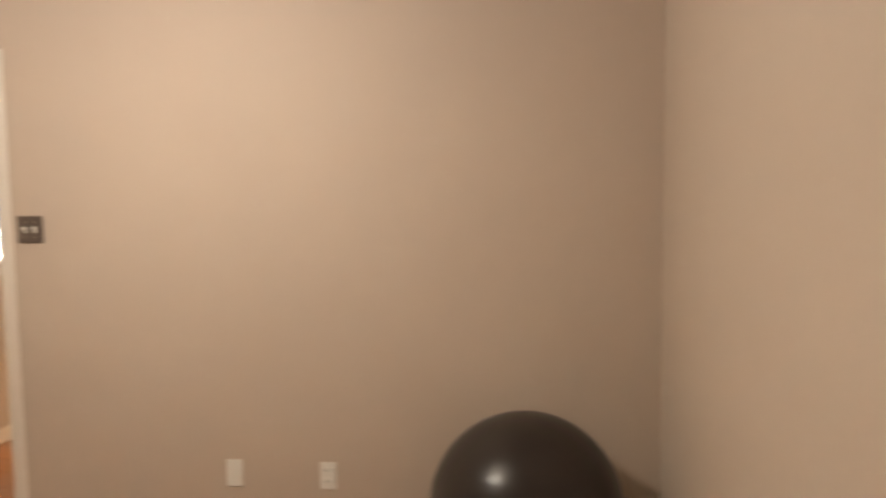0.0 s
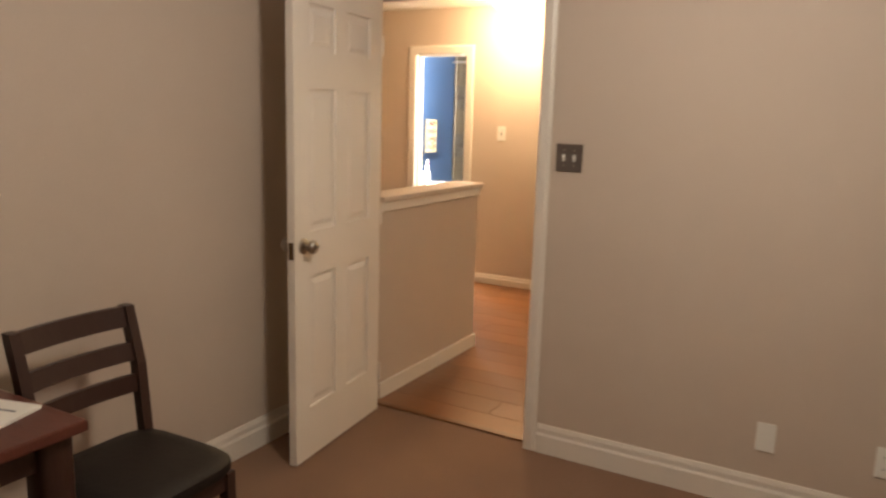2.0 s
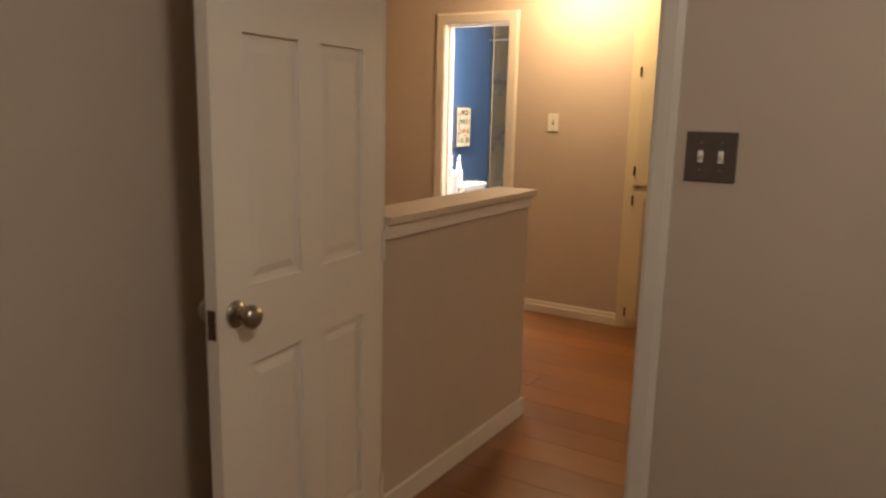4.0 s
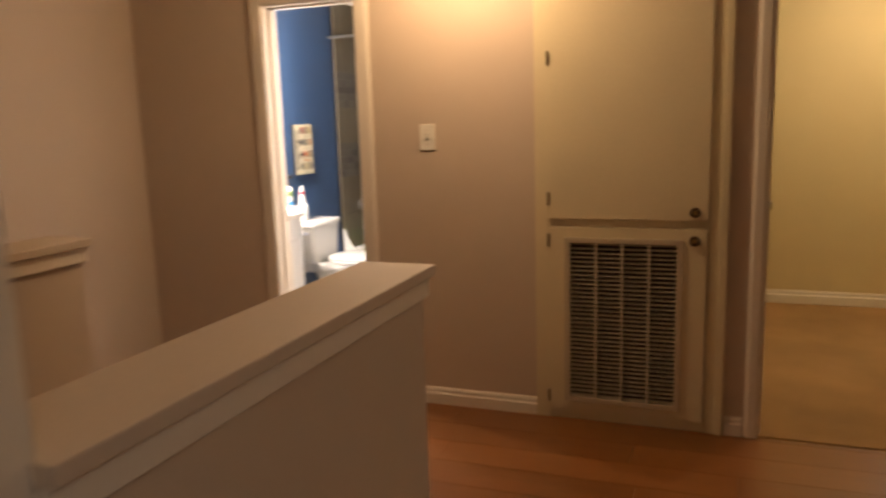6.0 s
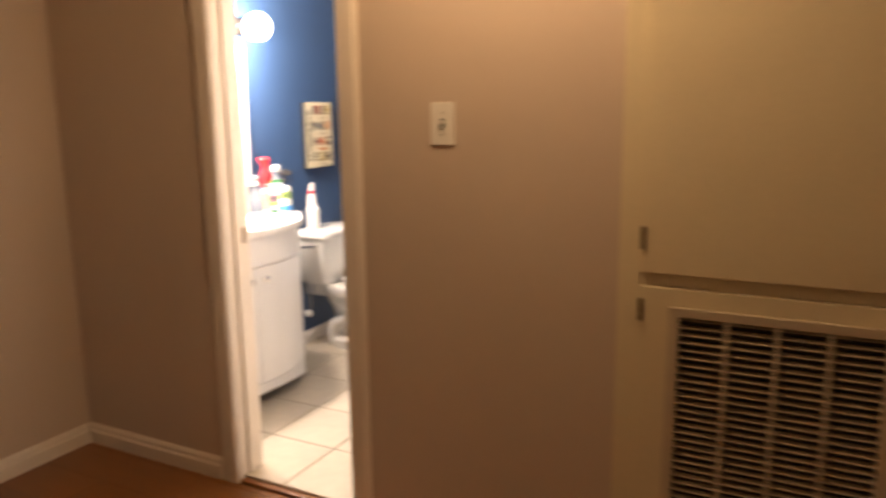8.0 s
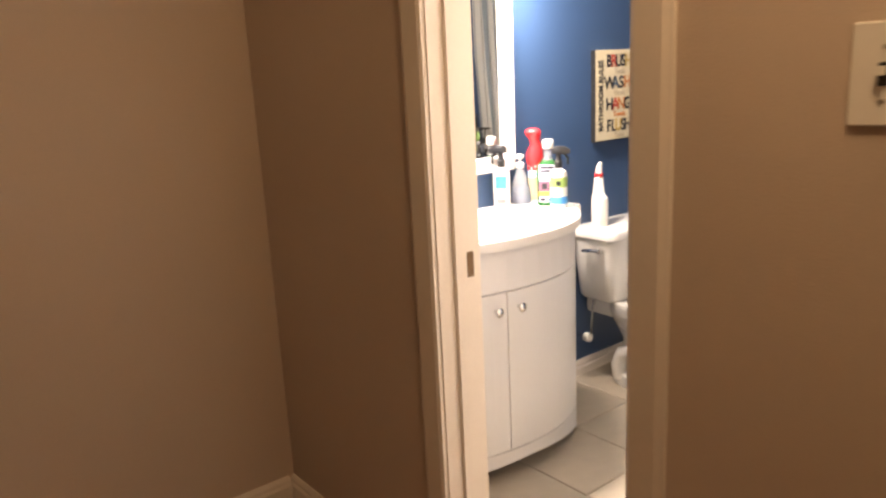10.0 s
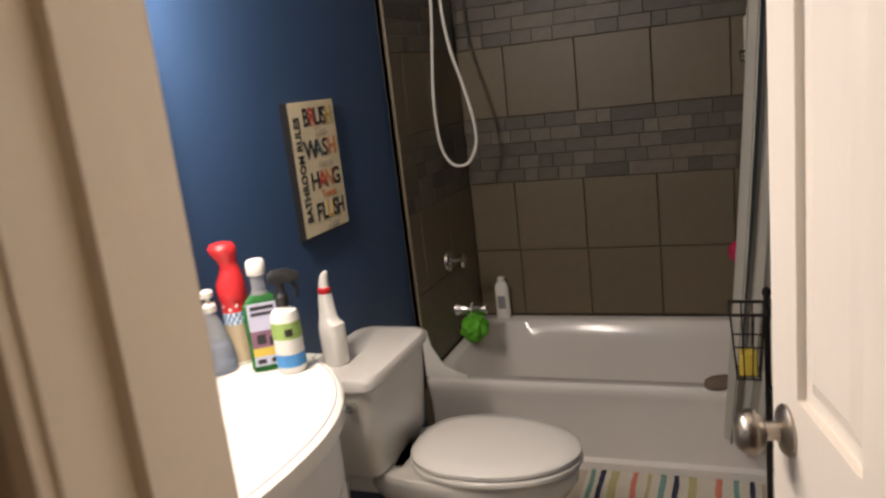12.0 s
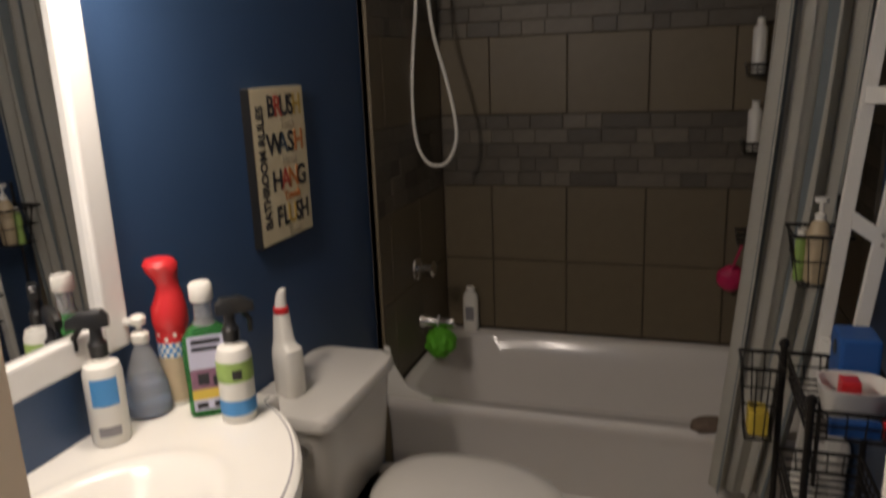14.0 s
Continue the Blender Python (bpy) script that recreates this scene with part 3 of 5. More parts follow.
chair = thing("dining_chair", "espresso wooden ladder-back chair with black padded seat", "chair", (0.42, -4.62, 0), world_parts=False)
chair.matrix_world = pose(0.42, -4.62, 0, 0, 0, 1)
for sy in (-1, 1):
    bm = bmesh.new()
    loft(bm, [[(x + a, sy * 0.185 + b, z) for a, b in ((-0.018, -0.016), (0.018, -0.016), (0.018, 0.016), (-0.018, 0.016))] for x, z in ((-0.205, 0), (-0.18, 0.30), (-0.175, 0.47), (-0.195, 0.70), (-0.240, 0.88))])
    part("back_post", bm, ESPRESSO, chair)
    part("front_leg", boxes((0.165, 0.20, sy * 0.18 - 0.017, sy * 0.18 + 0.017, 0, 0.43), bevel=0.003), ESPRESSO, chair)
    part("seat_rail", boxes((-0.17, 0.17, sy * 0.18 - 0.010, sy * 0.18 + 0.010, 0.375, 0.43)), ESPRESSO, chair)
    part("stretcher", boxes((-0.19, 0.17, sy * 0.18 - 0.008, sy * 0.18 + 0.008, 0.16, 0.19)), ESPRESSO, chair)
part("front_rail", boxes((0.172, 0.192, -0.165, 0.165, 0.375, 0.43)), ESPRESSO, chair)
for z0, z1 in ((0.815, 0.878), (0.71, 0.765), (0.61, 0.665)):
    bm = bmesh.new()
    off = lambda z: -0.195 - 0.05 * (z - 0.70) / 0.2 if z > 0.7 else -0.175 - 0.02 * (z - 0.47) / 0.23
    rings = []
    for q in range(9):
        y = -0.172 + 0.344 * q / 8
        bow = -0.018 * (1 - ((q - 4) / 4) ** 2)
        rings.append([(off(z0) + bow - 0.008, y, z0), (off(z0) + bow + 0.008, y, z0), (off(z1) + bow + 0.008, y, z1), (off(z1) + bow - 0.008, y, z1)])
    part("back_slat", loft(bm, rings), ESPRESSO, chair)
rings = [oval(0.005, 0, z, 0.215 * f, 0.215 * f, 40, 5) for z, f in ((0.43, 0.96), (0.445, 1.0), (0.468, 1.0), (0.482, 0.93), (0.488, 0.72), (0.490, 0.3))]
part("seat", loft(bmesh.new(), rings), LEATHER, chair, "black padded seat", smooth=True)

table = thing("dining_table", "dark cherry wooden table with black tapered legs", "table", (0.28, -5.10, 0), world_parts=False)
table.matrix_world = pose(0.248, -5.32, 0, 0, 0, 0)
part("tabletop", boxes((-0.31, 0.33, -0.48, 0.46, 0.712, 0.742), bevel=0.007), CHERRY, table)
part("apron", boxes((-0.26, 0.27, -0.42, 0.40, 0.63, 0.711)), ESPRESSO, table)
for sx in (-0.245, 0.255):
    for sy in (-0.42, 0.40):
        bm = bmesh.new()
        loft(bm, [oval(sx, sy, z, r, r, 12, 4) for z, r in ((0, 0.020), (0.06, 0.026), (0.30, 0.022), (0.40, 0.036), (0.46, 0.028), (0.52, 0.045), (0.711, 0.045))])
        part("leg", bm, ESPRESSO, table, smooth=True)
pap = thing("booklet", "white printed booklet lying on the cherry table", "booklet", (0.33, -4.80, 0.742), world_parts=False)
pap.matrix_world = pose(0.36, -5.055, 0.7425, 0, 0, 16)
part("cover", boxes((-0.11, 0.11, -0.15, 0.15, 0.006, 0.009)), PAPER, pap)
part("pages", boxes((-0.108, 0.108, -0.148, 0.148, 0, 0.006)), PAPER, pap)
part("printing", boxes((-0.06, 0.05, -0.02, 0.05, 0.0092, 0.0096), (-0.08, 0.08, 0.09, 0.10, 0.0092, 0.0096), (-0.08, 0.04, -0.10, -0.095, 0.0092, 0.0096)), INK, pap, "grey printed picture and lines")

# ---- back room ----
win = thing("window_1", "white sash window with closed horizontal blinds", "window", ((WX0 + WX1) / 2, YF, WZ0), kind="structure")
zm = (WZ0 + WZ1) / 2 + 0.01
part("window_frame", boxes((WX0, WX0 + 0.035, YF + 0.02, YF + 0.11, WZ0, WZ1), (WX1 - 0.035, WX1, YF + 0.02, YF + 0.11, WZ0, WZ1), (WX0 + 0.035, WX1 - 0.035, YF + 0.02, YF + 0.11, WZ1 - 0.035, WZ1), (WX0 + 0.035, WX1 - 0.035, YF + 0.02, YF + 0.11, WZ0, WZ0 + 0.035), (WX0 + 0.035, WX1 - 0.035, YF + 0.075, YF + 0.10, zm - 0.02, zm + 0.02)), TRIM, win)
part("casing", boxes((WX0 - 0.05, WX0, YF - 0.014, YF, WZ0, WZ1 + 0.05), (WX1, WX1 + 0.05, YF - 0.014, YF, WZ0, WZ1 + 0.05), (WX0, WX1, YF - 0.014, YF, WZ1, WZ1 + 0.05), bevel=0.003), TRIM, win)
part("window_sill", boxes((WX0 - 0.062, WX1 + 0.062, YF - 0.05, YF + 0.02, WZ0 - 0.022, WZ0), bevel=0.004), TRIM, win)
part("sill_apron", boxes((WX0 - 0.05, WX1 + 0.05, YF - 0.014, YF, WZ0 - 0.075, WZ0 - 0.022)), TRIM, win)
for z0, z1 in ((WZ0 + 0.035, zm - 0.02), (zm + 0.02, WZ1 - 0.035)):
    p = part("pane", boxes((WX0 + 0.035, WX1 - 0.035, YF + 0.085, YF + 0.089, z0, z1)), PANE, win)
    p.visible_shadow = False
blind = thing("window_blind", "white horizontal slat blind with daylight behind", "blind", ((WX0 + WX1) / 2, YF + 0.05, WZ1 - 0.04))
part("head_rail", boxes((WX0 + 0.037, WX1 - 0.037, YF + 0.030, YF + 0.062, WZ1 - 0.065, WZ1 - 0.036)), BLIND, blind)
for k in range(25):
    z = WZ0 + 0.05 + k * 0.0265
    bm = bmesh.new()
    loft(bm, [[(x, YF + 0.040, z - 0.0115), (x, YF + 0.045, z), (x, YF + 0.054, z + 0.0105), (x, YF + 0.0555, z + 0.0105), (x, YF + 0.0465, z), (x, YF + 0.0415, z - 0.0115)] for x in (WX0 + 0.04, WX1 - 0.04)])
    part("slat", bm, BLIND, blind)
rod = thing("curtain_rod", "thin dark curtain rod with a finial above the window", "curtain rod", (2.5, YF - 0.09, 1.755))
bm = bmesh.new()
tube(bm, [(1.915, YF - 0.09, 1.755), (3.10, YF - 0.09, 1.755)], 0.008)
part("rod", bm, BRONZE, rod)
for x, s in ((1.915, -1), (3.10, 1)):
    rings = [[(x + s * d, YF - 0.09 + r * math.cos(a * math.pi / 6), 1.755 + r * math.sin(a * math.pi / 6)) for a in range(12)] for r, d in ((0.008, 0), (0.016, 0.006), (0.012, 0.018), (0.020, 0.034), (0.014, 0.05), (0.003, 0.056))]
    part("finial", loft(bmesh.new(), rings), BRASS, rod, smooth=True)
    part("bracket", boxes((x - s * 0.13 - 0.006, x - s * 0.13 + 0.006, YF - 0.095, YF, 1.742, 1.756)), BRONZE, rod)
structure("backdrop", boxes((0.9, 4.3, 3.3, 3.32, 0.2, 2.9)), OUTSIDE, "bright daylight beyond the blinds", "backdrop")

# ---- bathroom ----
FZ = 0.024                   # top of the bathroom floor tiles

VT, TZ, TY0, TY1 = 0.832, 0.870, 0.145, 1.14
VY0, VY1 = TY0 + 0.025, TY1 - 0.025


def front(y):
    """The bowed front edge of the vanity top."""
    q = (y - 0.705) / (0.435 if y > 0.705 else 0.56)
    return -2.05 + 0.21 * max(0.0, 1 - abs(q / 0.92) ** 2.2) ** 0.8


def bowed(y0, y1, inset, thick, z0, z1, n=14):
    """A slab that follows the vanity's bowed front, from y0 to y1."""
    ys = [y0 + (y1 - y0) * k / n for k in range(n + 1)]
    fr = [(front(y) - inset, y) for y in ys]
    plan = fr + [(x - thick if thick else XB + 0.002, y) for x, y in reversed(fr)]
    return loft(bmesh.new(), [[(x, y, z) for x, y in plan] for z in (z0, z1)])


van = thing("vanity_cabinet", "white bow-front two-door vanity cabinet with arched feet", "vanity", (-2.2, 0.705, FZ))
part("carcass", bowed(VY0, VY1, 0.045, 0, 0.13, VT), VANW, van)
for y in (VY0, VY1 - 0.018):
    xf = front(y + 0.009) - 0.045
    bm = bmesh.new()
    pts = [(XB + 0.002, FZ), (XB + 0.05, FZ), (XB + 0.08, 0.075), (xf - 0.05, 0.075), (xf - 0.03, FZ), (xf, FZ), (xf, 0.13), (XB + 0.002, 0.13)]
    loft(bm, [[(x, yy, z) for x, z in pts] for yy in (y, y + 0.018)])
    part("side_foot", bm, VANW, van)
for k in range(2):
    part("front_foot", bowed(*((VY0, VY0 + 0.10), (VY1 - 0.10, VY1))[k], 0.026, 0.018, FZ, 0.13, 6), VANW, van)
bm = bmesh.new()
rings = []
for k in range(17):
    y = VY0 + 0.10 + (VY1 - VY0 - 0.20) * k / 16
    x, zl = front(y) - 0.026, FZ + 0.062 * math.sin(math.pi * k / 16) ** 0.5
    rings.append([(x - 0.018, y, zl), (x, y, zl), (x, y, 0.13), (x - 0.018, y, 0.13)])
part("arched_plinth", loft(bm, rings), VANW, van)
part("false_drawer", bowed(VY0, VY1, 0.026, 0.018, 0.692, VT), VANW, van)
ym = 0.575
for y0, y1, ky in ((VY0, ym - 0.002, ym - 0.045), (ym + 0.002, VY1, ym + 0.045)):
    d = part("door", bowed(y0, y1, 0.026, 0.018, 0.134, 0.687), VANW, van)
    xk = front(ky) - 0.026
    rings = [[(xk + q, ky + r * math.cos(a * math.pi / 7), 0.632 + r * math.sin(a * math.pi / 7)) for a in range(14)] for r, q in ((0.007, 0), (0.006, 0.012), (0.015, 0.016), (0.016, 0.022), (0.010, 0.028), (0.002, 0.029))]
    part("knob", loft(bmesh.new(), rings), CHROME, d, "chrome knob", smooth=True)

top = thing("basin_countertop", "white bow-front cultured marble countertop with sunken basin", "countertop", (-2.2, 0.705, VT))
bm = bmesh.new()
NU, NV = 110, 52
grid = []
for i in range(NU + 1):
    y = TY0 + (TY1 - TY0) * i / NU
    col = []
    for j in range(NV + 1):
        x = XB + 0.002 + (front(y) - XB - 0.002) * j / NV
        e = math.hypot((x + 2.075) / 0.150, (y - 0.64) / 0.245)
        dip = 0.105 * max(0.0, 1 - e ** 2.2) ** 1.25 if e < 1 else 0.0
        lip = 0.004 * math.exp(-((e - 1.08) / 0.08) ** 2)
        edge = 0.0
        col.append(bm.verts.new((x, y, TZ - dip + lip + edge - (0.006 if j == NV else 0.0))))
    grid.append(col)
for i in range(NU):
    for j in range(NV):
        bm.faces.new((grid[i][j], grid[i][j + 1], grid[i + 1][j + 1], grid[i + 1][j]))
rim = [grid[i][NV] for i in range(NU + 1)]
lowr = [bm.verts.new((v.co.x, v.co.y, VT + 0.001)) for v in rim]
for i in range(NU):
    bm.faces.new((rim[i], lowr[i], lowr[i + 1], rim[i + 1]))
for i in (0, NU):
    lowc = [bm.verts.new((v.co.x, v.co.y, VT + 0.001)) for v in grid[i]]
    for j in range(NV):
        bm.faces.new((grid[i][j], lowc[j], lowc[j + 1], grid[i][j + 1]))
bmesh.ops.recalc_face_normals(bm, faces=bm.faces)
part("basin_top", bm, MARBLE, top, smooth=True)
# The rim's dark shadow line is a thin grey strip, not a cut.
bm = bmesh.new()
ys = [TY0 + 0.01 + (TY1 - TY0 - 0.02) * k / 60 for k in range(61)]
plan = [(front(y) - 0.013, y) for y in ys] + [(front(y) - 0.0165, y) for y in reversed(ys)]
part("edge_groove", loft(bm, [[(x, y, z) for x, y in plan] for z in (TZ - 0.004, TZ + 0.0006)]), INK, top, "thin grey strip painting the shaded line along the rim")
part("drain", lathe(((0.022, TZ - 0.108), (0.022, TZ - 0.102), (0.012, TZ - 0.100)), -2.075, 0.64), CHROME, top, "chrome drain")
fau = thing("basin_faucet", "chrome basin faucet at the back of the vanity top", "faucet", (-2.255, 0.64, TZ))
bm = boxes((-2.28, -2.23, 0.56, 0.72, TZ, TZ + 0.018), bevel=0.006)
part("base", bm, CHROME, fau, smooth=True)
bm = bmesh.new()
tube(bm, [(-2.255, 0.64, TZ + 0.01), (-2.252, 0.64, TZ + 0.07), (-2.23, 0.64, TZ + 0.10), (-2.18, 0.64, TZ + 0.10), (-2.14, 0.64, TZ + 0.075)], 0.011, 10)
part("spout", bm, CHROME, fau, smooth=True)
for y in (0.575, 0.705):
    part("handle", lathe(((0.012, TZ + 0.018), (0.010, TZ + 0.035), (0.019, TZ + 0.040), (0.021, TZ + 0.058), (0.012, TZ + 0.066)), -2.255, y), CHROME, fau, smooth=True)

mir = thing("wall_mirror", "white framed mirror above the vanity", "mirror", (XB, 0.65, 0.995))
MY0, MY1, MZ0, MZ1, MW = 0.26, 1.028, 1.002, 1.72, 0.056
for rows in ((MY0, MY0 + MW, MZ0, MZ1), (MY1 - MW, MY1, MZ0, MZ1), (MY0 + MW, MY1 - MW, MZ0, MZ0 + MW), (MY0 + MW, MY1 - MW, MZ1 - MW, MZ1)):
    part("frame_rail", boxes((XB, XB + 0.026, *rows), bevel=0.006), VANW, mir)
part("mirror_glass", boxes((XB + 0.002, XB + 0.010, MY0 + MW - 0.004, MY1 - MW + 0.004, MZ0 + MW - 0.004, MZ1 - MW + 0.004)), MIRROR, mir)

vl = thing("vanity_light", "glowing three-globe vanity light above the mirror", "wall lamp", (XB, 0.70, 1.86))
part("back_bar", boxes((XB, XB + 0.03, 0.30, 1.06, 1.77, 1.85), bevel=0.006), NICKEL, vl)
for ly in (0.40, 0.68, 0.96):
    bm = bmesh.new()
    tube(bm, [(XB + 0.03, ly, 1.81), (-2.18, ly, 1.81)], 0.014, 10)
    part("arm", bm, NICKEL, vl)
    g = part("globe", lathe(((0.004, 1.728), (0.030, 1.732), (0.055, 1.75), (0.066, 1.785), (0.062, 1.82), (0.045, 1.85), (0.020, 1.865)), -2.12, ly), BULBW, vl, "glowing white glass globe", smooth=True)
    g.visible_shadow = False

# toilet, built facing +x from the wall
TC = 1.545
wc = thing("toilet", "white two-piece toilet with a closed lid", "toilet", (XB, TC, FZ), world_parts=False)


def egg(cx, z, rx, ry, n=36, back=0.8):
    """A bowl outline, blunter behind."""
    out = []
    for k in range(n):
        a = 2 * math.pi * k / n
        c, s = math.cos(a), math.sin(a)
        out.append((cx + rx * (c if c > 0 else back * math.copysign(abs(c) ** 0.8, c)), ry * math.copysign(abs(s) ** (1.0 if c > 0 else 0.85), s), z))
    return out


part("bowl", loft(bmesh.new(), [egg(0.385, z, rx, ry, back=bk) for z, rx, ry, bk in ((0, 0.265, 0.108, 0.85), (0.015, 0.265, 0.108, 0.85), (0.05, 0.252, 0.098, 0.85), (0.13, 0.248, 0.095, 0.85), (0.21, 0.262, 0.106, 0.85), (0.265, 0.292, 0.134, 0.85), (0.31, 0.325, 0.160, 0.82), (0.335, 0.342, 0.170, 0.8), (0.365, 0.346, 0.173, 0.78), (0.378, 0.344, 0.172, 0.78), (0.385, 0.338, 0.168, 0.78))]), PORC, wc, smooth=True)
part("foot", loft(bmesh.new(), [egg(0.380, z, rx, ry, back=0.9) for z, rx, ry in ((0, 0.285, 0.132), (0.01, 0.288, 0.134), (0.050, 0.282, 0.128), (0.066, 0.262, 0.108), (0.070, 0.235, 0.085))]), PORC, wc, smooth=True)
part("rear_deck", boxes((0.03, 0.27, -0.115, 0.115, 0.30, 0.385), bevel=0.02), PORC, wc, smooth=True)
bm = bmesh.new()
tube(bm, [(0.20, 0.085, 0.03), (0.19, 0.088, 0.09), (0.215, 0.09, 0.145), (0.265, 0.092, 0.165), (0.305, 0.095, 0.195), (0.31, 0.10, 0.235), (0.28, 0.10, 0.27), (0.22, 0.09, 0.29)], 0.034, 12)
part("trapway", bm, PORC, wc, smooth=True)
bm = bmesh.new()
tube(bm, [(0.20, -0.085, 0.03), (0.19, -0.088, 0.09), (0.215, -0.09, 0.145), (0.265, -0.092, 0.165), (0.305, -0.095, 0.195), (0.31, -0.10, 0.235), (0.28, -0.10, 0.27), (0.22, -0.09, 0.29)], 0.034, 12)
part("trapway", bm, PORC, wc, smooth=True)
part("seat", loft(bmesh.new(), [egg(0.474, z, rx, ry, back=0.80) for z, rx, ry in ((0.386, 0.262, 0.174), (0.392, 0.269, 0.180), (0.402, 0.269, 0.180), (0.406, 0.263, 0.176))]), PORC, wc, smooth=True)
part("lid", loft(bmesh.new(), [egg(0.474, z, rx, ry, back=0.80) for z, rx, ry in ((0.4085, 0.256, 0.170), (0.412, 0.266, 0.178), (0.423, 0.266, 0.178), (0.431, 0.255, 0.168), (0.436, 0.215, 0.13), (0.438, 0.08, 0.05))]), PORC, wc, smooth=True)
for y in (-0.075, 0.075):
    part("seat_hinge", boxes((0.19, 0.225, y - 0.022, y + 0.022, 0.386, 0.425), bevel=0.006), PORC, wc, smooth=True)
    part("bolt_cap", lathe(((0.014, 0.056), (0.010, 0.064), (0.004, 0.068)), 0.36, y * 1.45), BRONZE, wc, "rusty bolt", smooth=True)
part("tank", loft(bmesh.new(), [oval(0.128, 0, z, rx, ry, 40, 7) for z, rx, ry in ((0.385, 0.088, 0.165), (0.40, 0.098, 0.178), (0.55, 0.108, 0.196), (0.655, 0.114, 0.205))]), PORC, wc, smooth=True)
part("tank_lid", loft(bmesh.new(), [oval(0.130, 0, z, rx, ry, 40, 7) for z, rx, ry in ((0.656, 0.120, 0.212), (0.662, 0.125, 0.218), (0.682, 0.125, 0.218), (0.692, 0.118, 0.211), (0.696, 0.10, 0.19))]), PORC, wc, smooth=True)
bm = bmesh.new()
tube(bm, [(0.185, -0.185, 0.615), (0.185, -0.222, 0.615)], 0.013, 10)
tube(bm, [(0.190, -0.220, 0.616), (0.15, -0.224, 0.614), (0.105, -0.224, 0.608)], 0.008, 8)
part("flush_lever", bm, CHROME, wc, "chrome flush lever", smooth=True)
bm = bmesh.new()
tube(bm, [(0.002, -0.155, 0.20), (0.075, -0.155, 0.20), (0.09, -0.155, 0.22), (0.10, -0.155, 0.33), (0.11, -0.15, 0.39)], 0.006, 8)
part("supply_hose", bm, CHROME, wc, "braided supply hose", smooth=True)
part("shutoff_valve", loft(bmesh.new(), [[(x, -0.155 + r * math.cos(k * math.pi / 8), 0.20 + r * math.sin(k * math.pi / 8)) for k in range(16)] for x, r in ((0.055, 0.010), (0.060, 0.019), (0.085, 0.021), (0.092, 0.014), (0.094, 0.002))]), PLASTIC, wc, "white shutoff valve", smooth=True)

# tub
tub = thing("bathtub", "white enamel alcove bathtub with a plain apron", "bathtub", (-1.58, 2.54, FZ))
cx, cy, RX, RY, RZ = (XB + 0.030 - 0.822) / 2, (2.165 + YT - 0.002) / 2, (-0.822 - XB - 0.030) / 2, (YT - 0.002 - 2.165) / 2, 0.36


def rect(z, dx, dy, p, oy=0.0):
    return oval(cx, cy + oy, z, RX - dx, RY - dy, 72, p)


part("shell", loft(bmesh.new(), [rect(FZ, 0, 0.002, 60, 0.002), rect(0.058, 0, 0.002, 60, 0.002), rect(0.066, 0, 0.013, 60, 0.013), rect(RZ - 0.11, 0, 0.010, 60, 0.010), rect(RZ - 0.05, 0, 0.004, 60, 0.004), rect(RZ - 0.022, 0, 0, 60), rect(RZ - 0.008, 0, 0.002, 60, 0.002), rect(RZ, 0.008, 0.008, 50), rect(RZ, 0.05, 0.05, 8), rect(RZ - 0.008, 0.062, 0.060, 7), rect(RZ - 0.10, 0.10, 0.085, 6), rect(RZ - 0.27, 0.16, 0.12, 5), rect(RZ - 0.30, 0.24, 0.17, 4)]), TUBW, tub, smooth=True)
bm = bmesh.new()
pts = [(XB + 0.031, RZ + 0.001), (XB + 0.031, 0.548), (XB + 0.050, 0.548), (XB + 0.062, 0.485), (XB + 0.105, 0.41), (XB + 0.155, 0.382), (XB + 0.195, 0.372), (XB + 0.195, RZ + 0.001)]
loft(bm, [[(x, y, z) for x, z in pts] for y in (2.178, 2.185)])
guard = thing("splash_guard", "white curved corner splash guard on the tub rim", "splash guard", (XB + 0.1, 2.23, RZ))
part("plate", bm, PLASTIC, guard)
bm = lathe(((0.036, 0), (0.034, 0.006), (0.010, 0.009)))
part("overflow_plate", turned(bm, pose(XB + 0.112, 2.54, 0.27, 0, 78, 0)), CHROME, tub, "chrome overflow plate", smooth=True)

# shower fittings
XW = XB + 0.030
tap = thing("tub_faucet", "chrome tub spout with a round lever handle", "faucet", (XW, 2.57, 0.6))


def disc_x(x, y, z, prof, n=20):
    """A turned piece whose axis runs along x."""
    return loft(bmesh.new(), [[(x + d, y + r * math.cos(2 * math.pi * k / n), z + r * math.sin(2 * math.pi * k / n)) for k in range(n)] for r, d in prof])


part("escutcheon", disc_x(XW, 2.545, 0.722, ((0.045, 0), (0.043, 0.006), (0.015, 0.012), (0.015, 0.04), (0.028, 0.044), (0.030, 0.066), (0.018, 0.074), (0.003, 0.075))), CHROME, tap, smooth=True)
part("spout", disc_x(XW, 2.58, 0.50, ((0.030, 0), (0.028, 0.01), (0.022, 0.02), (0.022, 0.10), (0.024, 0.125), (0.020, 0.135), (0.004, 0.137))), CHROME, tap, smooth=True)
sh = thing("shower_hose", "white shower hose hanging in a loop from a chrome arm", "shower hose", (XW, 2.58, 1.9))
bm = bmesh.new()
ctl = [(-2.232, 2.58, 1.930), (-2.238, 2.58, 1.714), (-2.262, 2.58, 1.484), (-2.270, 2.58, 1.324), (-2.258, 2.58, 1.194), (-2.225, 2.58, 1.129), (-2.185, 2.58, 1.112), (-2.142, 2.58, 1.129), (-2.108, 2.58, 1.199), (-2.110, 2.58, 1.294), (-2.140, 2.58, 1.434), (-2.175, 2.58, 1.564), (-2.195, 2.58, 1.724), (-2.196, 2.58, 1.930)]
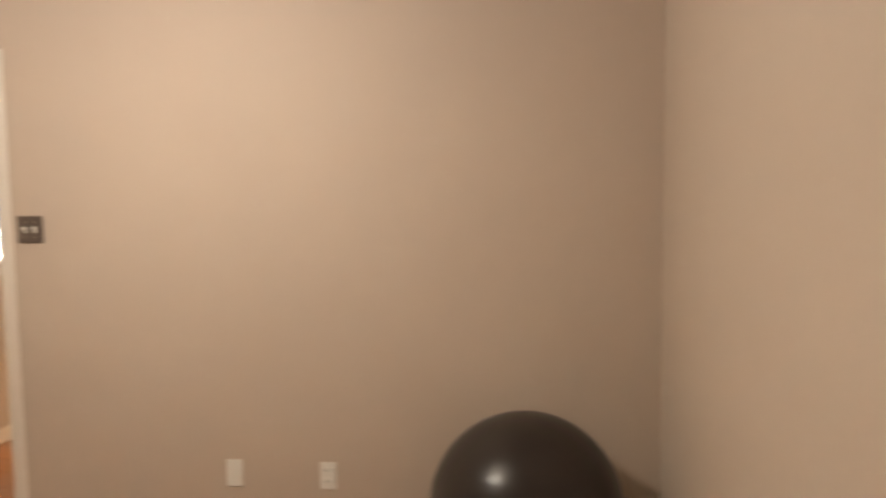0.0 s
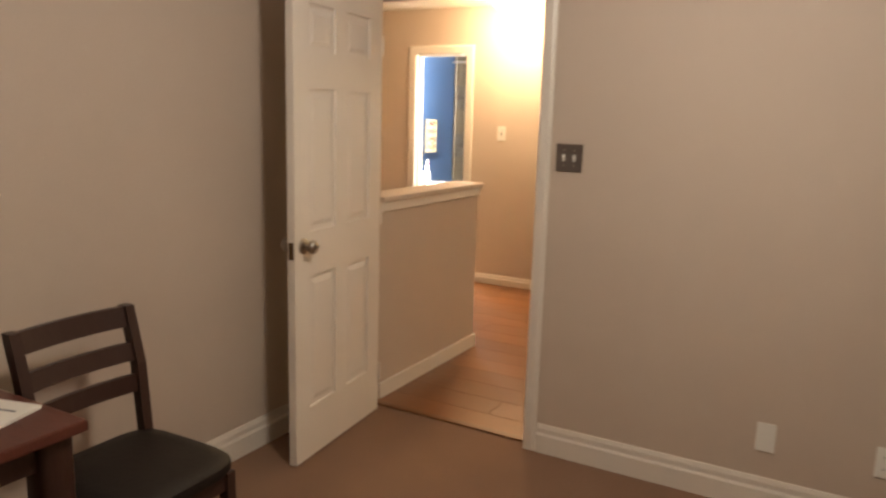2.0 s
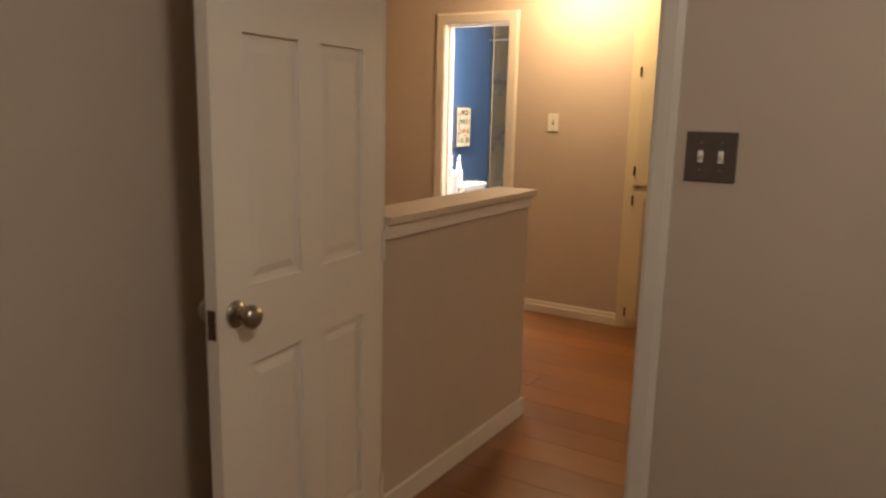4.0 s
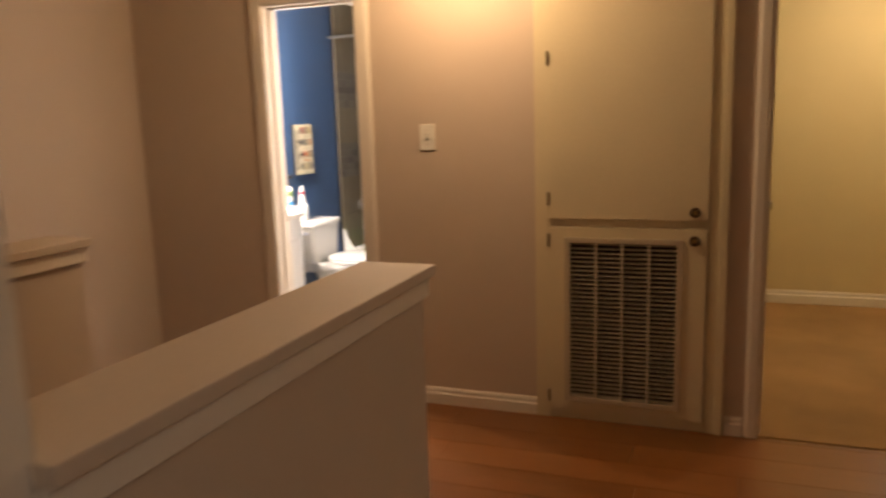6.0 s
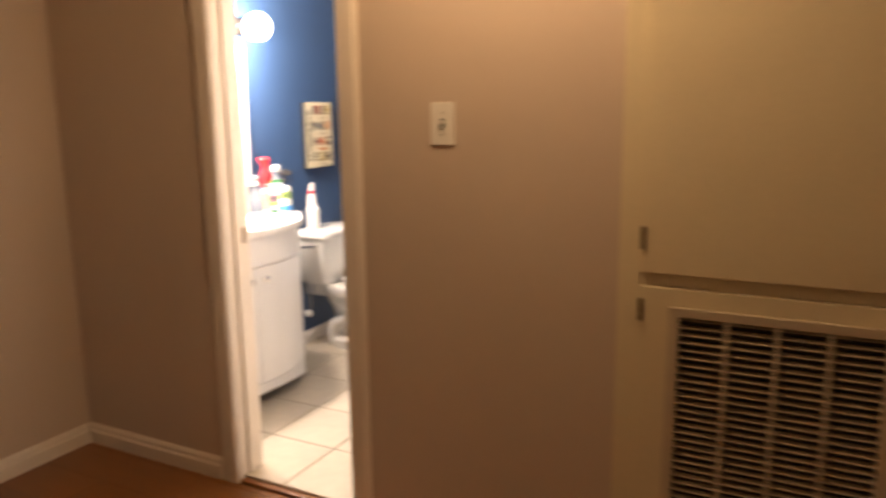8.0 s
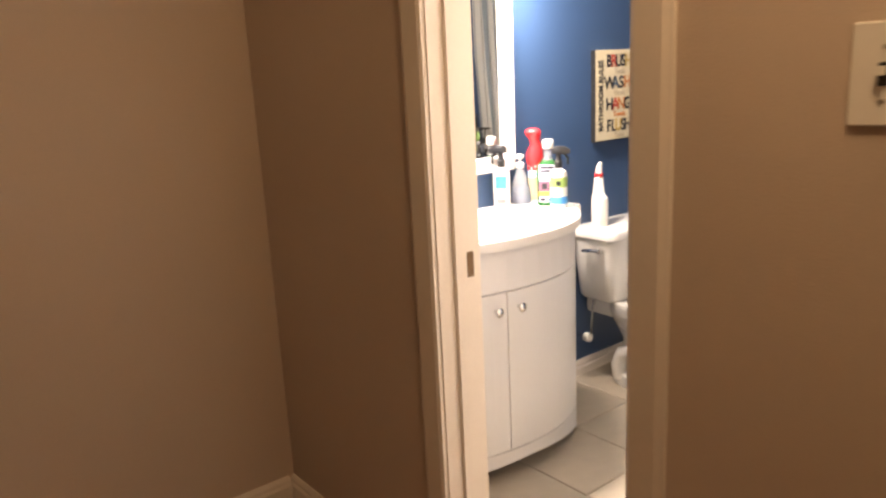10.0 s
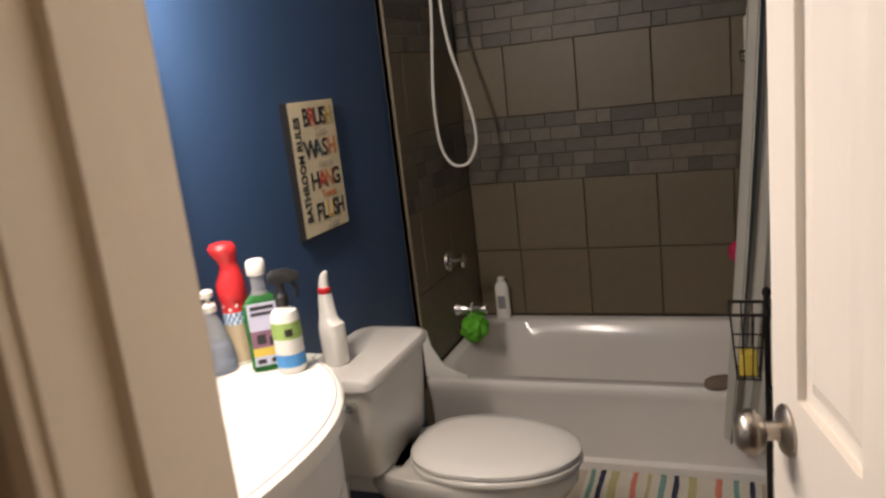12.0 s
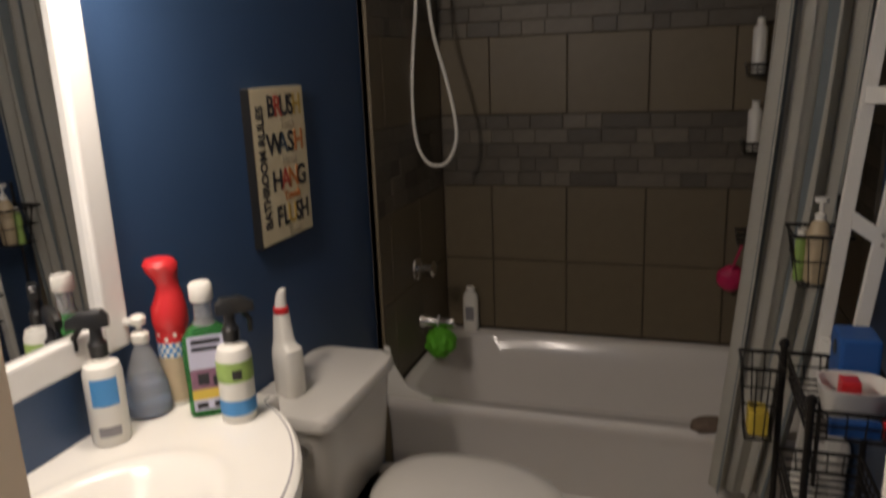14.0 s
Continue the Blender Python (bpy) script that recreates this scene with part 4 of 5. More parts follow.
sm = []
for i in range(len(ctl) - 1):
    p0, p1, p2, p3 = (Vector(ctl[max(i - 1, 0)]), Vector(ctl[i]), Vector(ctl[i + 1]), Vector(ctl[min(i + 2, len(ctl) - 1)]))
    for q in range(5):
        u = q / 5
        sm.append(0.5 * ((2 * p1) + (p2 - p0) * u + (2 * p0 - 5 * p1 + 4 * p2 - p3) * u * u + (3 * p1 - p0 - 3 * p2 + p3) * u ** 3))
tube(bm, sm, 0.0064, 8)
part("hose", bm, PLASTIC, sh, smooth=True)
bm = bmesh.new()
tube(bm, [(XW, 2.58, 1.97), (-2.23, 2.58, 1.975), (-2.20, 2.58, 1.95), (-2.185, 2.58, 1.925)], 0.012, 10)
part("shower_arm", bm, CHROME, sh, smooth=True)
pf = thing("bath_pouf", "bright green mesh bath pouf hanging under the spout", "bath pouf", (-2.185, 2.54, 0.43))
bm = bmesh.new()
bmesh.ops.create_icosphere(bm, subdivisions=4, radius=0.058)
for v in bm.verts:
    v.co *= 1 + 0.22 * noise.noise(v.co * 42) + 0.08 * noise.noise(v.co * 120)
turned(bm, Matrix.Translation((-2.185, 2.54, 0.43)))
part("mesh_ruffle", bm, POUF, pf)
bm = bmesh.new()
tube(bm, [(-2.195, 2.545, 0.48), (-2.20, 2.555, 0.51), (-2.20, 2.58, 0.528), (-2.19, 2.57, 0.49)], 0.002, 5)
part("cord", bm, PLASTIC, pf)

# sign
sg = thing("wall_sign", "cream canvas bathroom rules sign with coloured letters", "wall sign", (XB, 1.63, 1.03))
SY0, SY1, SZ0, SZ1 = 1.506, 1.762, 1.060, 1.437
part("canvas", boxes((XB + 0.001, XB + 0.022, SY0, SY1, SZ0, SZ1), bevel=0.002), CANVAS, sg)
part("edge", boxes((XB, XB + 0.0222, SY0 - 0.003, SY0 - 0.0002, SZ0 - 0.003, SZ1), (XB, XB + 0.0222, SY0 - 0.0002, SY1, SZ0 - 0.003, SZ0 - 0.0002)), BLACKP, sg, "black painted edge")


def lettering(text, size, mat, m, parent, wide=1.0):
    cu = bpy.data.curves.new("lettering", "FONT")
    cu.body, cu.size, cu.align_x, cu.align_y, cu.extrude = text, size, "CENTER", "CENTER", 0.0006
    cu.resolution_u, cu.offset = 3, size * 0.022
    tmp = bpy.data.objects.new("lettering", cu)
    scene.collection.objects.link(tmp)
    me = bpy.data.meshes.new_from_object(tmp.evaluated_get(bpy.context.evaluated_depsgraph_get()))
    bpy.data.objects.remove(tmp)
    me.transform(Matrix.Diagonal((wide, 1, 1, 1)))
    me.transform(m)
    me.materials.clear()
    me.materials.append(mat)
    ob = new("lettering", me)
    ob.parent = parent
    if "base" in parent:
        me.transform(Matrix.Translation(-Vector(parent["base"])))
    return ob


FACE = Matrix(((0, 0, 1, 0), (1, 0, 0, 0), (0, 1, 0, 0), (0, 0, 0, 1)))
for row, (word, cols, sub, scol) in enumerate((("BRUSH", (0, 1, 0, 0, 2), "Teeth", 5), ("WASH", (0, 4, 0, 3), "Hands", 5), ("HANG", (0, 1, 3, 0), "Towels", 3), ("FLUSH", (0, 0, 2, 0, 0), "Toilet", 5))):
    zc = SZ1 - 0.047 - row * 0.0905
    for k, ch in enumerate(word):
        yy = SY0 + 0.072 + (SY1 - SY0 - 0.095) * (k + 0.5) / len(word)
        lettering(ch, 0.071, INKS[cols[k]], Matrix.Translation((XB + 0.0228, yy, zc)) @ FACE, sg, 0.88 if len(word) > 4 else 1.0)
    lettering(sub, 0.031, INKS[scol], Matrix.Translation((XB + 0.0228, SY0 + 0.16, zc - 0.042)) @ FACE, sg, 0.9)
lettering("BATHROOM RULES", 0.043, INKS[0], Matrix.Translation((XB + 0.0228, SY0 + 0.036, (SZ0 + SZ1) / 2)) @ FACE @ pose(0, 0, 0, 0, 0, 90), sg, 0.80)

# bottles


def bottle(name, label, x, y, z, turn, parts, grow=1.0):
    """parts: rows of (name, bmesh, material, label, smooth), built round the origin."""
    root = thing(name, label, "bottle", (x, y, z), world_parts=False)
    root.matrix_world = pose(x, y, z, 0, 0, turn)
    for nm, bm, mt, lb in parts:
        part(nm, turned(bm, Matrix.Scale(grow, 4)), mt, root, lb, smooth=True)
    return root


def trigger(z, s=1.0):
    """A spray head: collar, neck, nozzle pointing to +x, trigger."""
    bm = lathe(((0.014 * s, z), (0.015 * s, z + 0.022 * s), (0.010 * s, z + 0.028 * s), (0.009 * s, z + 0.05 * s)), n=14)
    loft(bm, [[(x, w * a, z + (0.05 + h * b) * s) for a, b in ((-1, 0), (1, 0), (1, 1), (0.6, 1.25), (-0.6, 1.25), (-1, 1))] for x, w, h in ((-0.022 * s, 0.007 * s, 0.014), (-0.012 * s, 0.011 * s, 0.022), (0.02 * s, 0.010 * s, 0.022), (0.042 * s, 0.006 * s, 0.012))])
    tube(bm, [(0.02 * s, 0, z + 0.052 * s), (0.034 * s, 0, z + 0.034 * s), (0.033 * s, 0, z + 0.012 * s)], 0.0045 * s, 6)
    return bm


def band(r, z0, z1, a0, a1, n=12):
    """A label wrapped round a bottle's side."""
    bm = bmesh.new()
    rows = [[(q * math.cos(radians(a0 + (a1 - a0) * k / n)), q * math.sin(radians(a0 + (a1 - a0) * k / n)), z) for k in range(n + 1)] for q, z in ((r, z0), (r, z1))]
    vs = [[bm.verts.new(p) for p in row] for row in rows]
    for k in range(n):
        bm.faces.new((vs[0][k], vs[0][k + 1], vs[1][k + 1], vs[1][k]))
    return bm


CZ = TZ + 0.0005
bottle("hand_spray", "white spray bottle with blue round label and black trigger", -2.245, 0.918, CZ, -150, [
    ("bottle_body", lathe(((0.026, 0), (0.029, 0.006), (0.029, 0.115), (0.026, 0.128), (0.013, 0.134), (0.013, 0.142))), PLASTIC, ""),
    ("label", band(0.0296, 0.018, 0.034, 70, 135), INK, "grey printed lines"),
    ("label", band(0.0297, 0.068, 0.112, 62, 142), LABELB, "round blue label"),
    ("trigger_head", trigger(0.140, 0.95), BLACKP, "black trigger sprayer")], 1.10)
bottle("soap_pump", "clear soap bottle half full of blue liquid", -2.252, 1.025, CZ, 20, [
    ("bottle_body", lathe(((0.036, 0), (0.041, 0.005), (0.042, 0.020), (0.038, 0.055), (0.026, 0.098), (0.014, 0.128), (0.013, 0.138))), CLEARP, ""),
    ("liquid", lathe(((0.034, 0.003), (0.039, 0.008), (0.040, 0.022), (0.036, 0.055), (0.034, 0.064))), BLUEL, "blue liquid"),
    ("collar", lathe(((0.015, 0.138), (0.016, 0.141), (0.016, 0.154), (0.012, 0.158))), PLASTIC, "white collar"),
    ("pump", loft(lathe(((0.005, 0.158), (0.005, 0.170), (0.013, 0.172), (0.015, 0.184), (0.009, 0.189))), [[(x, w * c, 0.178 + h * q) for c, q in ((-1, -1), (1, -1), (1, 1), (-1, 1))] for x, w, h in ((0.0, 0.009, 0.006), (-0.024, 0.006, 0.004), (-0.034, 0.004, 0.003))]), PLASTIC, "white pump")])
bottle("air_freshener", "tall air freshener can with red flared cap", -2.226, 1.080, CZ, 40, [
    ("can", lathe(((0.028, 0), (0.029, 0.004), (0.029, 0.155), (0.026, 0.165))), PLASTIC, ""),
    ("label", band(0.0294, 0.010, 0.098, 0, 360, 30), LABELT, "tan lower label"),
    *[("label", band(0.0296, 0.098 + 0.009 * q, 0.107 + 0.009 * q, 24 * k + 12 * (q % 2), 24 * k + 12 + 12 * (q % 2), 3), LABELB, "blue check") for q in range(3) for k in range(15)],
    ("label", band(0.0295, 0.126, 0.152, 0, 360, 30), RED, "red flowered band"),
    *[("printing", band(0.0298, 0.130 + 0.008 * (k % 2), 0.137 + 0.008 * (k % 2), 30 * k, 30 * k + 13, 2), PLASTIC, "") for k in range(12)],
    ("cap", loft(bmesh.new(), [oval(dx, 0, z, r, r, 24) for z, r, dx in ((0.152, 0.0315, 0), (0.162, 0.033, 0), (0.190, 0.032, 0), (0.214, 0.024, 0.003), (0.228, 0.020, 0.003), (0.244, 0.022, 0), (0.258, 0.029, -0.004), (0.272, 0.031, -0.006), (0.281, 0.025, -0.007), (0.285, 0.010, -0.007))]), RED, "red flared cap")], 1.0)
bm = loft(bmesh.new(), [oval(0, 0, z, rx, ry, 24, 3.5) for z, rx, ry in ((0, 0.036, 0.021), (0.006, 0.040, 0.025), (0.05, 0.039, 0.024), (0.10, 0.041, 0.025), (0.135, 0.040, 0.024), (0.150, 0.030, 0.021), (0.160, 0.019, 0.018))])
SIDES = ((0.0253, 0.0260), (-0.0260, -0.0253))
bottle("mouthwash_bottle", "green mouthwash bottle with white cap and printed label", -2.136, 1.058, CZ, 36, [
    ("bottle_body", bm, GREENP, ""),
    ("neck", lathe(((0.019, 0.160), (0.015, 0.168), (0.014, 0.205)), n=18), CLEARP, "clear empty neck"),
    ("cap", lathe(((0.018, 0.200), (0.0195, 0.203), (0.0195, 0.226), (0.016, 0.231))), PLASTIC, "white screw cap"),
    ("label", boxes(*[(-0.031, 0.031, *q, 0.088, 0.146) for q in SIDES]), LABELP, "lavender label panel"),
    ("label", boxes(*[(-0.031, 0.031, *q, 0.052, 0.0878) for q in SIDES]), LABELR, "dark fruit picture"),
    ("label", boxes(*[(-0.031, 0.031, *q, 0.034, 0.0518) for q in SIDES]), LABELY, "yellow strip"),
    ("label", boxes(*[(-0.031, 0.031, *q, 0.014, 0.0338) for q in SIDES]), LABELP, "pale lower strip"),
    *[("printing", boxes((a, b, *sorted((sd * 0.0260, sd * 0.0264)), z0, z1)), INKS[0], "unreadable dark line") for sd in (1, -1) for a, b, z0, z1 in ((-0.025, 0.022, 0.132, 0.140), (-0.025, 0.024, 0.120, 0.127), (-0.020, -0.002, 0.060, 0.080), (0.004, 0.022, 0.056, 0.074), (-0.026, -0.008, 0.018, 0.028), (0.002, 0.026, 0.018, 0.028))]], 1.07)
bottle("cleaner_spray", "white spray bottle with green label and black trigger", -2.074, 1.046, CZ, 40, [
    ("bottle_body", lathe(((0.026, 0), (0.029, 0.006), (0.029, 0.112), (0.025, 0.126), (0.013, 0.132), (0.013, 0.138))), PLASTIC, ""),
    ("label", band(0.0296, 0.072, 0.106, -180, 60), LABELG, "green leafy label"),
    ("label", band(0.0296, 0.014, 0.040, -180, 60), LABELB, "blue lower label"),
    ("printing", band(0.0299, 0.078, 0.094, -105, -75, 4), BLACKP, "dark round badge"),
    ("trigger_head", trigger(0.136, 0.95), BLACKP, "black trigger sprayer")], 1.08)
bm = loft(bmesh.new(), [oval(dx, 0, z, rx, ry, 24, 3.4) for z, rx, ry, dx in ((0, 0.030, 0.024, 0), (0.005, 0.034, 0.027, 0), (0.085, 0.035, 0.027, 0), (0.112, 0.034, 0.026, 0), (0.122, 0.026, 0.021, -0.006), (0.135, 0.022, 0.019, -0.008), (0.195, 0.0155, 0.0155, -0.008))])
bottle("toilet_cleaner", "white angled cleaner bottle with red ring standing on tank", -2.203, 1.442, FZ + 0.6965, -20, [
    ("bottle_body", bm, PLASTIC, ""),
    ("ring", turned(lathe(((0.0165, 0.195), (0.0178, 0.197), (0.0172, 0.209), (0.015, 0.211))), Matrix.Translation((-0.008, 0, 0))), RED, "red ring"),
    ("nozzle", loft(bmesh.new(), [oval(dx - 0.008, 0, z, r, r * 0.9, 16) for z, r, dx in ((0.210, 0.0145, 0), (0.228, 0.013, 0.002), (0.243, 0.0115, 0.006), (0.252, 0.009, 0.012), (0.256, 0.004, 0.016))]), PLASTIC, "")], 1.04)
bottle("shampoo_bottle", "white shampoo bottle with a dark label on the tub rim", -2.155, 2.88, RZ + 0.0005, 90, [
    ("bottle_body", loft(bmesh.new(), [oval(0, 0, z, rx, ry, 20, 3) for z, rx, ry in ((0, 0.020, 0.030), (0.005, 0.022, 0.033), (0.15, 0.020, 0.032), (0.17, 0.014, 0.024))]), PLASTIC, ""),
    ("cap", lathe(((0.018, 0.17), (0.018, 0.192), (0.012, 0.196))), PLASTIC, ""),
    ("label", boxes((-0.0235, -0.0225, -0.018, 0.018, 0.05, 0.11)), INK, "grey label")])

stone = bmesh.new()
loft(stone, [oval(0, 0, z, rx, ry, 24, 2.6) for z, rx, ry in ((0, 0.048, 0.026), (0.004, 0.054, 0.030), (0.024, 0.050, 0.028), (0.034, 0.034, 0.018), (0.035, 0.01, 0.006))])
so = tagged(new("pumice_stone", mesh_of("pumice_stone", stone, BROWNS, True)), "grey-brown pumice stone lying on the tub rim", "pumice stone")
so.matrix_world = pose(-1.215, 2.192, RZ + 0.0005, 0, 0, 20)

# shower curtain
cr = thing("shower_curtain_rod", "white shower curtain rod across the tub", "curtain rod", (-1.6, 2.15, 2.13))
bm = bmesh.new()
tube(bm, [(XB, 2.15, 2.13), (-0.81, 2.15, 2.13)], 0.012, 10)
part("rod", bm, NICKEL, cr)
cu = thing("shower_curtain", "pale grey striped shower curtain gathered to one side", "shower curtain", (-1.03, 2.17, 0.2))
bm = bmesh.new()
NU, NV = 120, 40
vs = []
for j in range(NV + 1):
    z = 2.11 - (2.11 - 0.215) * j / NV
    f = j / NV
    x0 = -1.095 - 0.03 * f - 0.085 * f ** 1.6
    x1 = -0.845 - 0.02 * f - 0.175 * f ** 2.2
    row = []
    for i in range(NU + 1):
        u = i / NU
        ph = 2 * math.pi * 4.5 * u + 0.7 * math.sin(3.1 * u + 2 * f)
        amp = 0.040 * (0.65 + 0.35 * math.sin(9 * u + 1.3)) * (1 - 0.25 * f)
        row.append(bm.verts.new((x0 + (x1 - x0) * u + 0.010 * math.sin(2 * ph), 2.125 - 0.03 * f + amp * math.sin(ph) + 0.008 * noise.noise((u * 6, f * 5, 0.3)), z)))
    vs.append(row)
for j in range(NV):
    for i in range(NU):
        fc = bm.faces.new((vs[j][i], vs[j][i + 1], vs[j + 1][i + 1], vs[j + 1][i]))
        fc.material_index = 1 if (i // 6) % 7 == 3 else 0
bmesh.ops.solidify(bm, geom=bm.faces[:], thickness=0.0015)
cl = part("cloth", bm, CURT, cu, smooth=True)
cl.data.materials.append(CURTB)
for k in range(7):
    bm = bmesh.new()
    x = -1.065 + k * 0.035
    tube(bm, [(x, 2.15 + 0.02 * math.cos(a * math.pi / 6), 2.122 + 0.022 * math.sin(a * math.pi / 6)) for a in range(12)], 0.002, 5, closed=True)
    part("curtain_ring", bm, CHROME, cu)

# bath mat
mat = thing("bath_mat", "striped cotton bath mat on beige floor tiles", "bath mat", (-1.39, 1.78, FZ))
part("weave", boxes((-1.672, -1.095, 1.32, 2.165, FZ, FZ + 0.008), bevel=0.003), IVORY, mat)
for x, w, mt in ((-1.648, 0.018, TEAL), (-1.615, 0.020, NAVY), (-1.572, 0.030, OLIVE), (-1.503, 0.020, CORAL), (-1.455, 0.014, OLIVE), (-1.410, 0.022, TEAL), (-1.366, 0.020, NAVY), (-1.312, 0.030, OLIVE), (-1.230, 0.022, CORAL), (-1.175, 0.018, TEAL), (-1.125, 0.018, NAVY)):
    rings = []
    for k in range(57):
        yy = 1.322 + 0.015 * k
        c = x + 0.0045 * noise.noise((x * 31, yy * 9, 0)) + 0.0022 * noise.noise((x * 57, yy * 60, 4))
        v = w / 2 * (0.92 + 0.25 * noise.noise((yy * 45, x * 23, 2)))
        rings.append([(c - v, yy, FZ + 0.0082), (c - v * 0.8, yy, FZ + 0.0103), (c + v * 0.8, yy, FZ + 0.0103), (c + v, yy, FZ + 0.0082)])
    part("stripe", loft(bmesh.new(), rings), mt, mat)


# wire rack beside the tub
def wire_basket(parent, x0, x1, y0, y1, z0, z1, step=0.022, taper=0.02):
    """An open basket: a rim, two hoops, each upright and floor wire a piece under it."""
    bm = bmesh.new()
    top = [(x0, y0, z1), (x1, y0, z1), (x1, y1, z1), (x0, y1, z1)]
    low = [(x0 + taper, y0 + taper, z0), (x1 - taper, y0 + taper, z0), (x1 - taper, y1 - taper, z0), (x0 + taper, y1 - taper, z0)]
    tube(bm, top, 0.0046, 6, closed=True)
    basket = part("basket_rim", bm, WIRE, parent)
    zmid = (z0 + z1) / 2
    for pts, r in ((low, 0.003), ([((a[0] + b[0]) / 2, (a[1] + b[1]) / 2, zmid) for a, b in zip(top, low)], 0.0024)):
        bm = bmesh.new()
        tube(bm, pts, r, 6, closed=True)
        part("hoop", bm, WIRE, basket)

    def wire(p, s, r=0.0018):
        w = bmesh.new()
        tube(w, [p, s], r, 5)
        part("wire", w, WIRE, basket)

    for k in range(4):
        a, b, c, d = top[k], top[(k + 1) % 4], low[k], low[(k + 1) % 4]
        n = max(2, int(math.dist(a, b) / step))
        for i in range(1, n):
            u = i / n
            wire([a[q] + (b[q] - a[q]) * u for q in range(3)], [c[q] + (d[q] - c[q]) * u for q in range(3)])
    n = max(2, int((y1 - y0) / step))
    for i in range(1, n):
        y = y0 + taper + (y1 - y0 - 2 * taper) * i / n
        wire((x0 + taper, y, z0), (x1 - taper, y, z0), 0.0024)
    return basket


rk = thing("wire_rack", "black wire rack with stacked baskets beside the bathtub", "wire rack", (-1.05, 1.55, FZ))
for x, y in ((-1.137, 1.69), (-1.125, 1.40), (-0.96, 1.40), (-0.96, 1.69)):
    bm = bmesh.new()
    tube(bm, [(x, y, FZ), (x, y, 0.835)], 0.0075, 8)
    part("post", bm, WIRE, rk)
    part("post_knob", lathe(((0.009, 0.835), (0.012, 0.842), (0.009, 0.852), (0.002, 0.856)), x, y, 12), WIRE, rk, smooth=True)
for z0, z1, st in ((0.765, 0.822, 0.030), (0.54, 0.585, 0.030), (0.17, 0.535, 0.060)):
    wire_basket(rk, -1.13, -0.96, 1.40, 1.69, z0, z1, st, 0.006)
wire_basket(rk, -1.225, -1.142, 1.62, 1.73, 0.63, 0.805, 0.022, 0.014)
bm = bmesh.new()
tube(bm, [(-0.985, 2.05, FZ), (-0.985, 2.05, 1.12)], 0.006, 8)
part("post", bm, WIRE, rk)
wire_basket(rk, -1.105, -0.975, 1.90, 2.045, 0.91, 1.04, 0.030, 0.022)
bottle("lotion_bottle", "cream lotion bottle with pump in the upper basket", -1.04, 1.96, 0.9135, 160, [
    ("bottle_body", lathe(((0.026, 0), (0.029, 0.006), (0.029, 0.12), (0.020, 0.15), (0.012, 0.158))), LABELT, ""),
    ("pump", lathe(((0.013, 0.158), (0.013, 0.172), (0.005, 0.176), (0.005, 0.20), (0.016, 0.203), (0.016, 0.214))), PLASTIC, "cream pump head")])
bottle("green_tube", "green tube leaning in the upper basket", -1.078, 1.97, 0.9135, 0, [("tube_body", lathe(((0.013, 0), (0.013, 0.10), (0.009, 0.115))), LABELG, ""), ("cap", lathe(((0.010, 0.115), (0.010, 0.13))), PLASTIC, "")])
bt = thing("storage_box", "blue plastic storage box with a round hole on the rack", "storage box", (-1.0, 1.6, 0.7672))
part("box_body", boxes((-1.05, -0.972, 1.57, 1.67, 0.7675, 0.905), bevel=0.008), BLUEPL, bt)
part("hole", disc_x(-1.0506, 1.62, 0.872, ((0.016, -0.0006), (0.016, 0.0004))), BLACKP, bt)
bowl = thing("plastic_bowl", "white oval plastic bowl on the top shelf of the rack", "bowl", (-1.03, 1.49, 0.7675))
bm = bmesh.new()
loft(bm, [oval(-1.035, 1.497, z, rx, ry, 32, 3) for z, rx, ry in ((0.7675, 0.045, 0.036), (0.772, 0.050, 0.040), (0.842, 0.064, 0.056), (0.845, 0.066, 0.058), (0.845, 0.062, 0.054), (0.775, 0.047, 0.037))])
part("shell", bm, PLASTIC, bowl, smooth=True)
for nm, lb, rows, mt in (("red_packet", "small red and white packet in the white bowl", (-1.06, -1.025, 1.475, 1.52, 0.7755, 0.852), RED), ("blue_packet", "crumpled navy packet on the rack shelf", (-1.09, -1.00, 1.412, 1.434, 0.7675, 0.80), BLUEPL), ("red_tin", "small bright red tin on the rack shelf", (-0.997, -0.975, 1.412, 1.432, 0.7675, 0.802), RED), ("yellow_sponge", "yellow sponge in the small side basket", (-1.205, -1.162, 1.645, 1.705, 0.6325, 0.69), LABELY)):
    o = tagged(new(nm, mesh_of(nm, boxes(rows, bevel=0.005), mt)), lb, "packet" if "packet" in nm else nm.split("_")[-1])
    c = Vector(((rows[0] + rows[1]) / 2, (rows[2] + rows[3]) / 2, rows[4]))
    o.data.transform(Matrix.Translation(-c))
    o.location = c

for shelved in ("wire_rack", "lotion_bottle", "green_tube", "storage_box", "plastic_bowl", "red_packet", "blue_packet", "red_tin", "yellow_sponge"):
    bpy.data.objects[shelved].location.x += 0.045

tr = thing("towel_ladder", "white leaning towel ladder against the blue wall", "towel rack", (-0.88, 1.6, FZ))
LADDER = (((-1.040, 1.880, FZ), (-0.915, 1.885, 1.62)), ((-1.018, 1.770, FZ), (-0.844, 1.775, 1.62)))


def board(p, q, w, t):
    """A flat board with eased edges from p to q."""
    return loft(bmesh.new(), [[(c[0] + a * w / 2, c[1] + e * t / 2, c[2]) for a, e in ((-1, -0.7), (-0.9, -1), (0.9, -1), (1, -0.7), (1, 0.7), (0.9, 1), (-0.9, 1), (-1, 0.7))] for c in (p, q)])


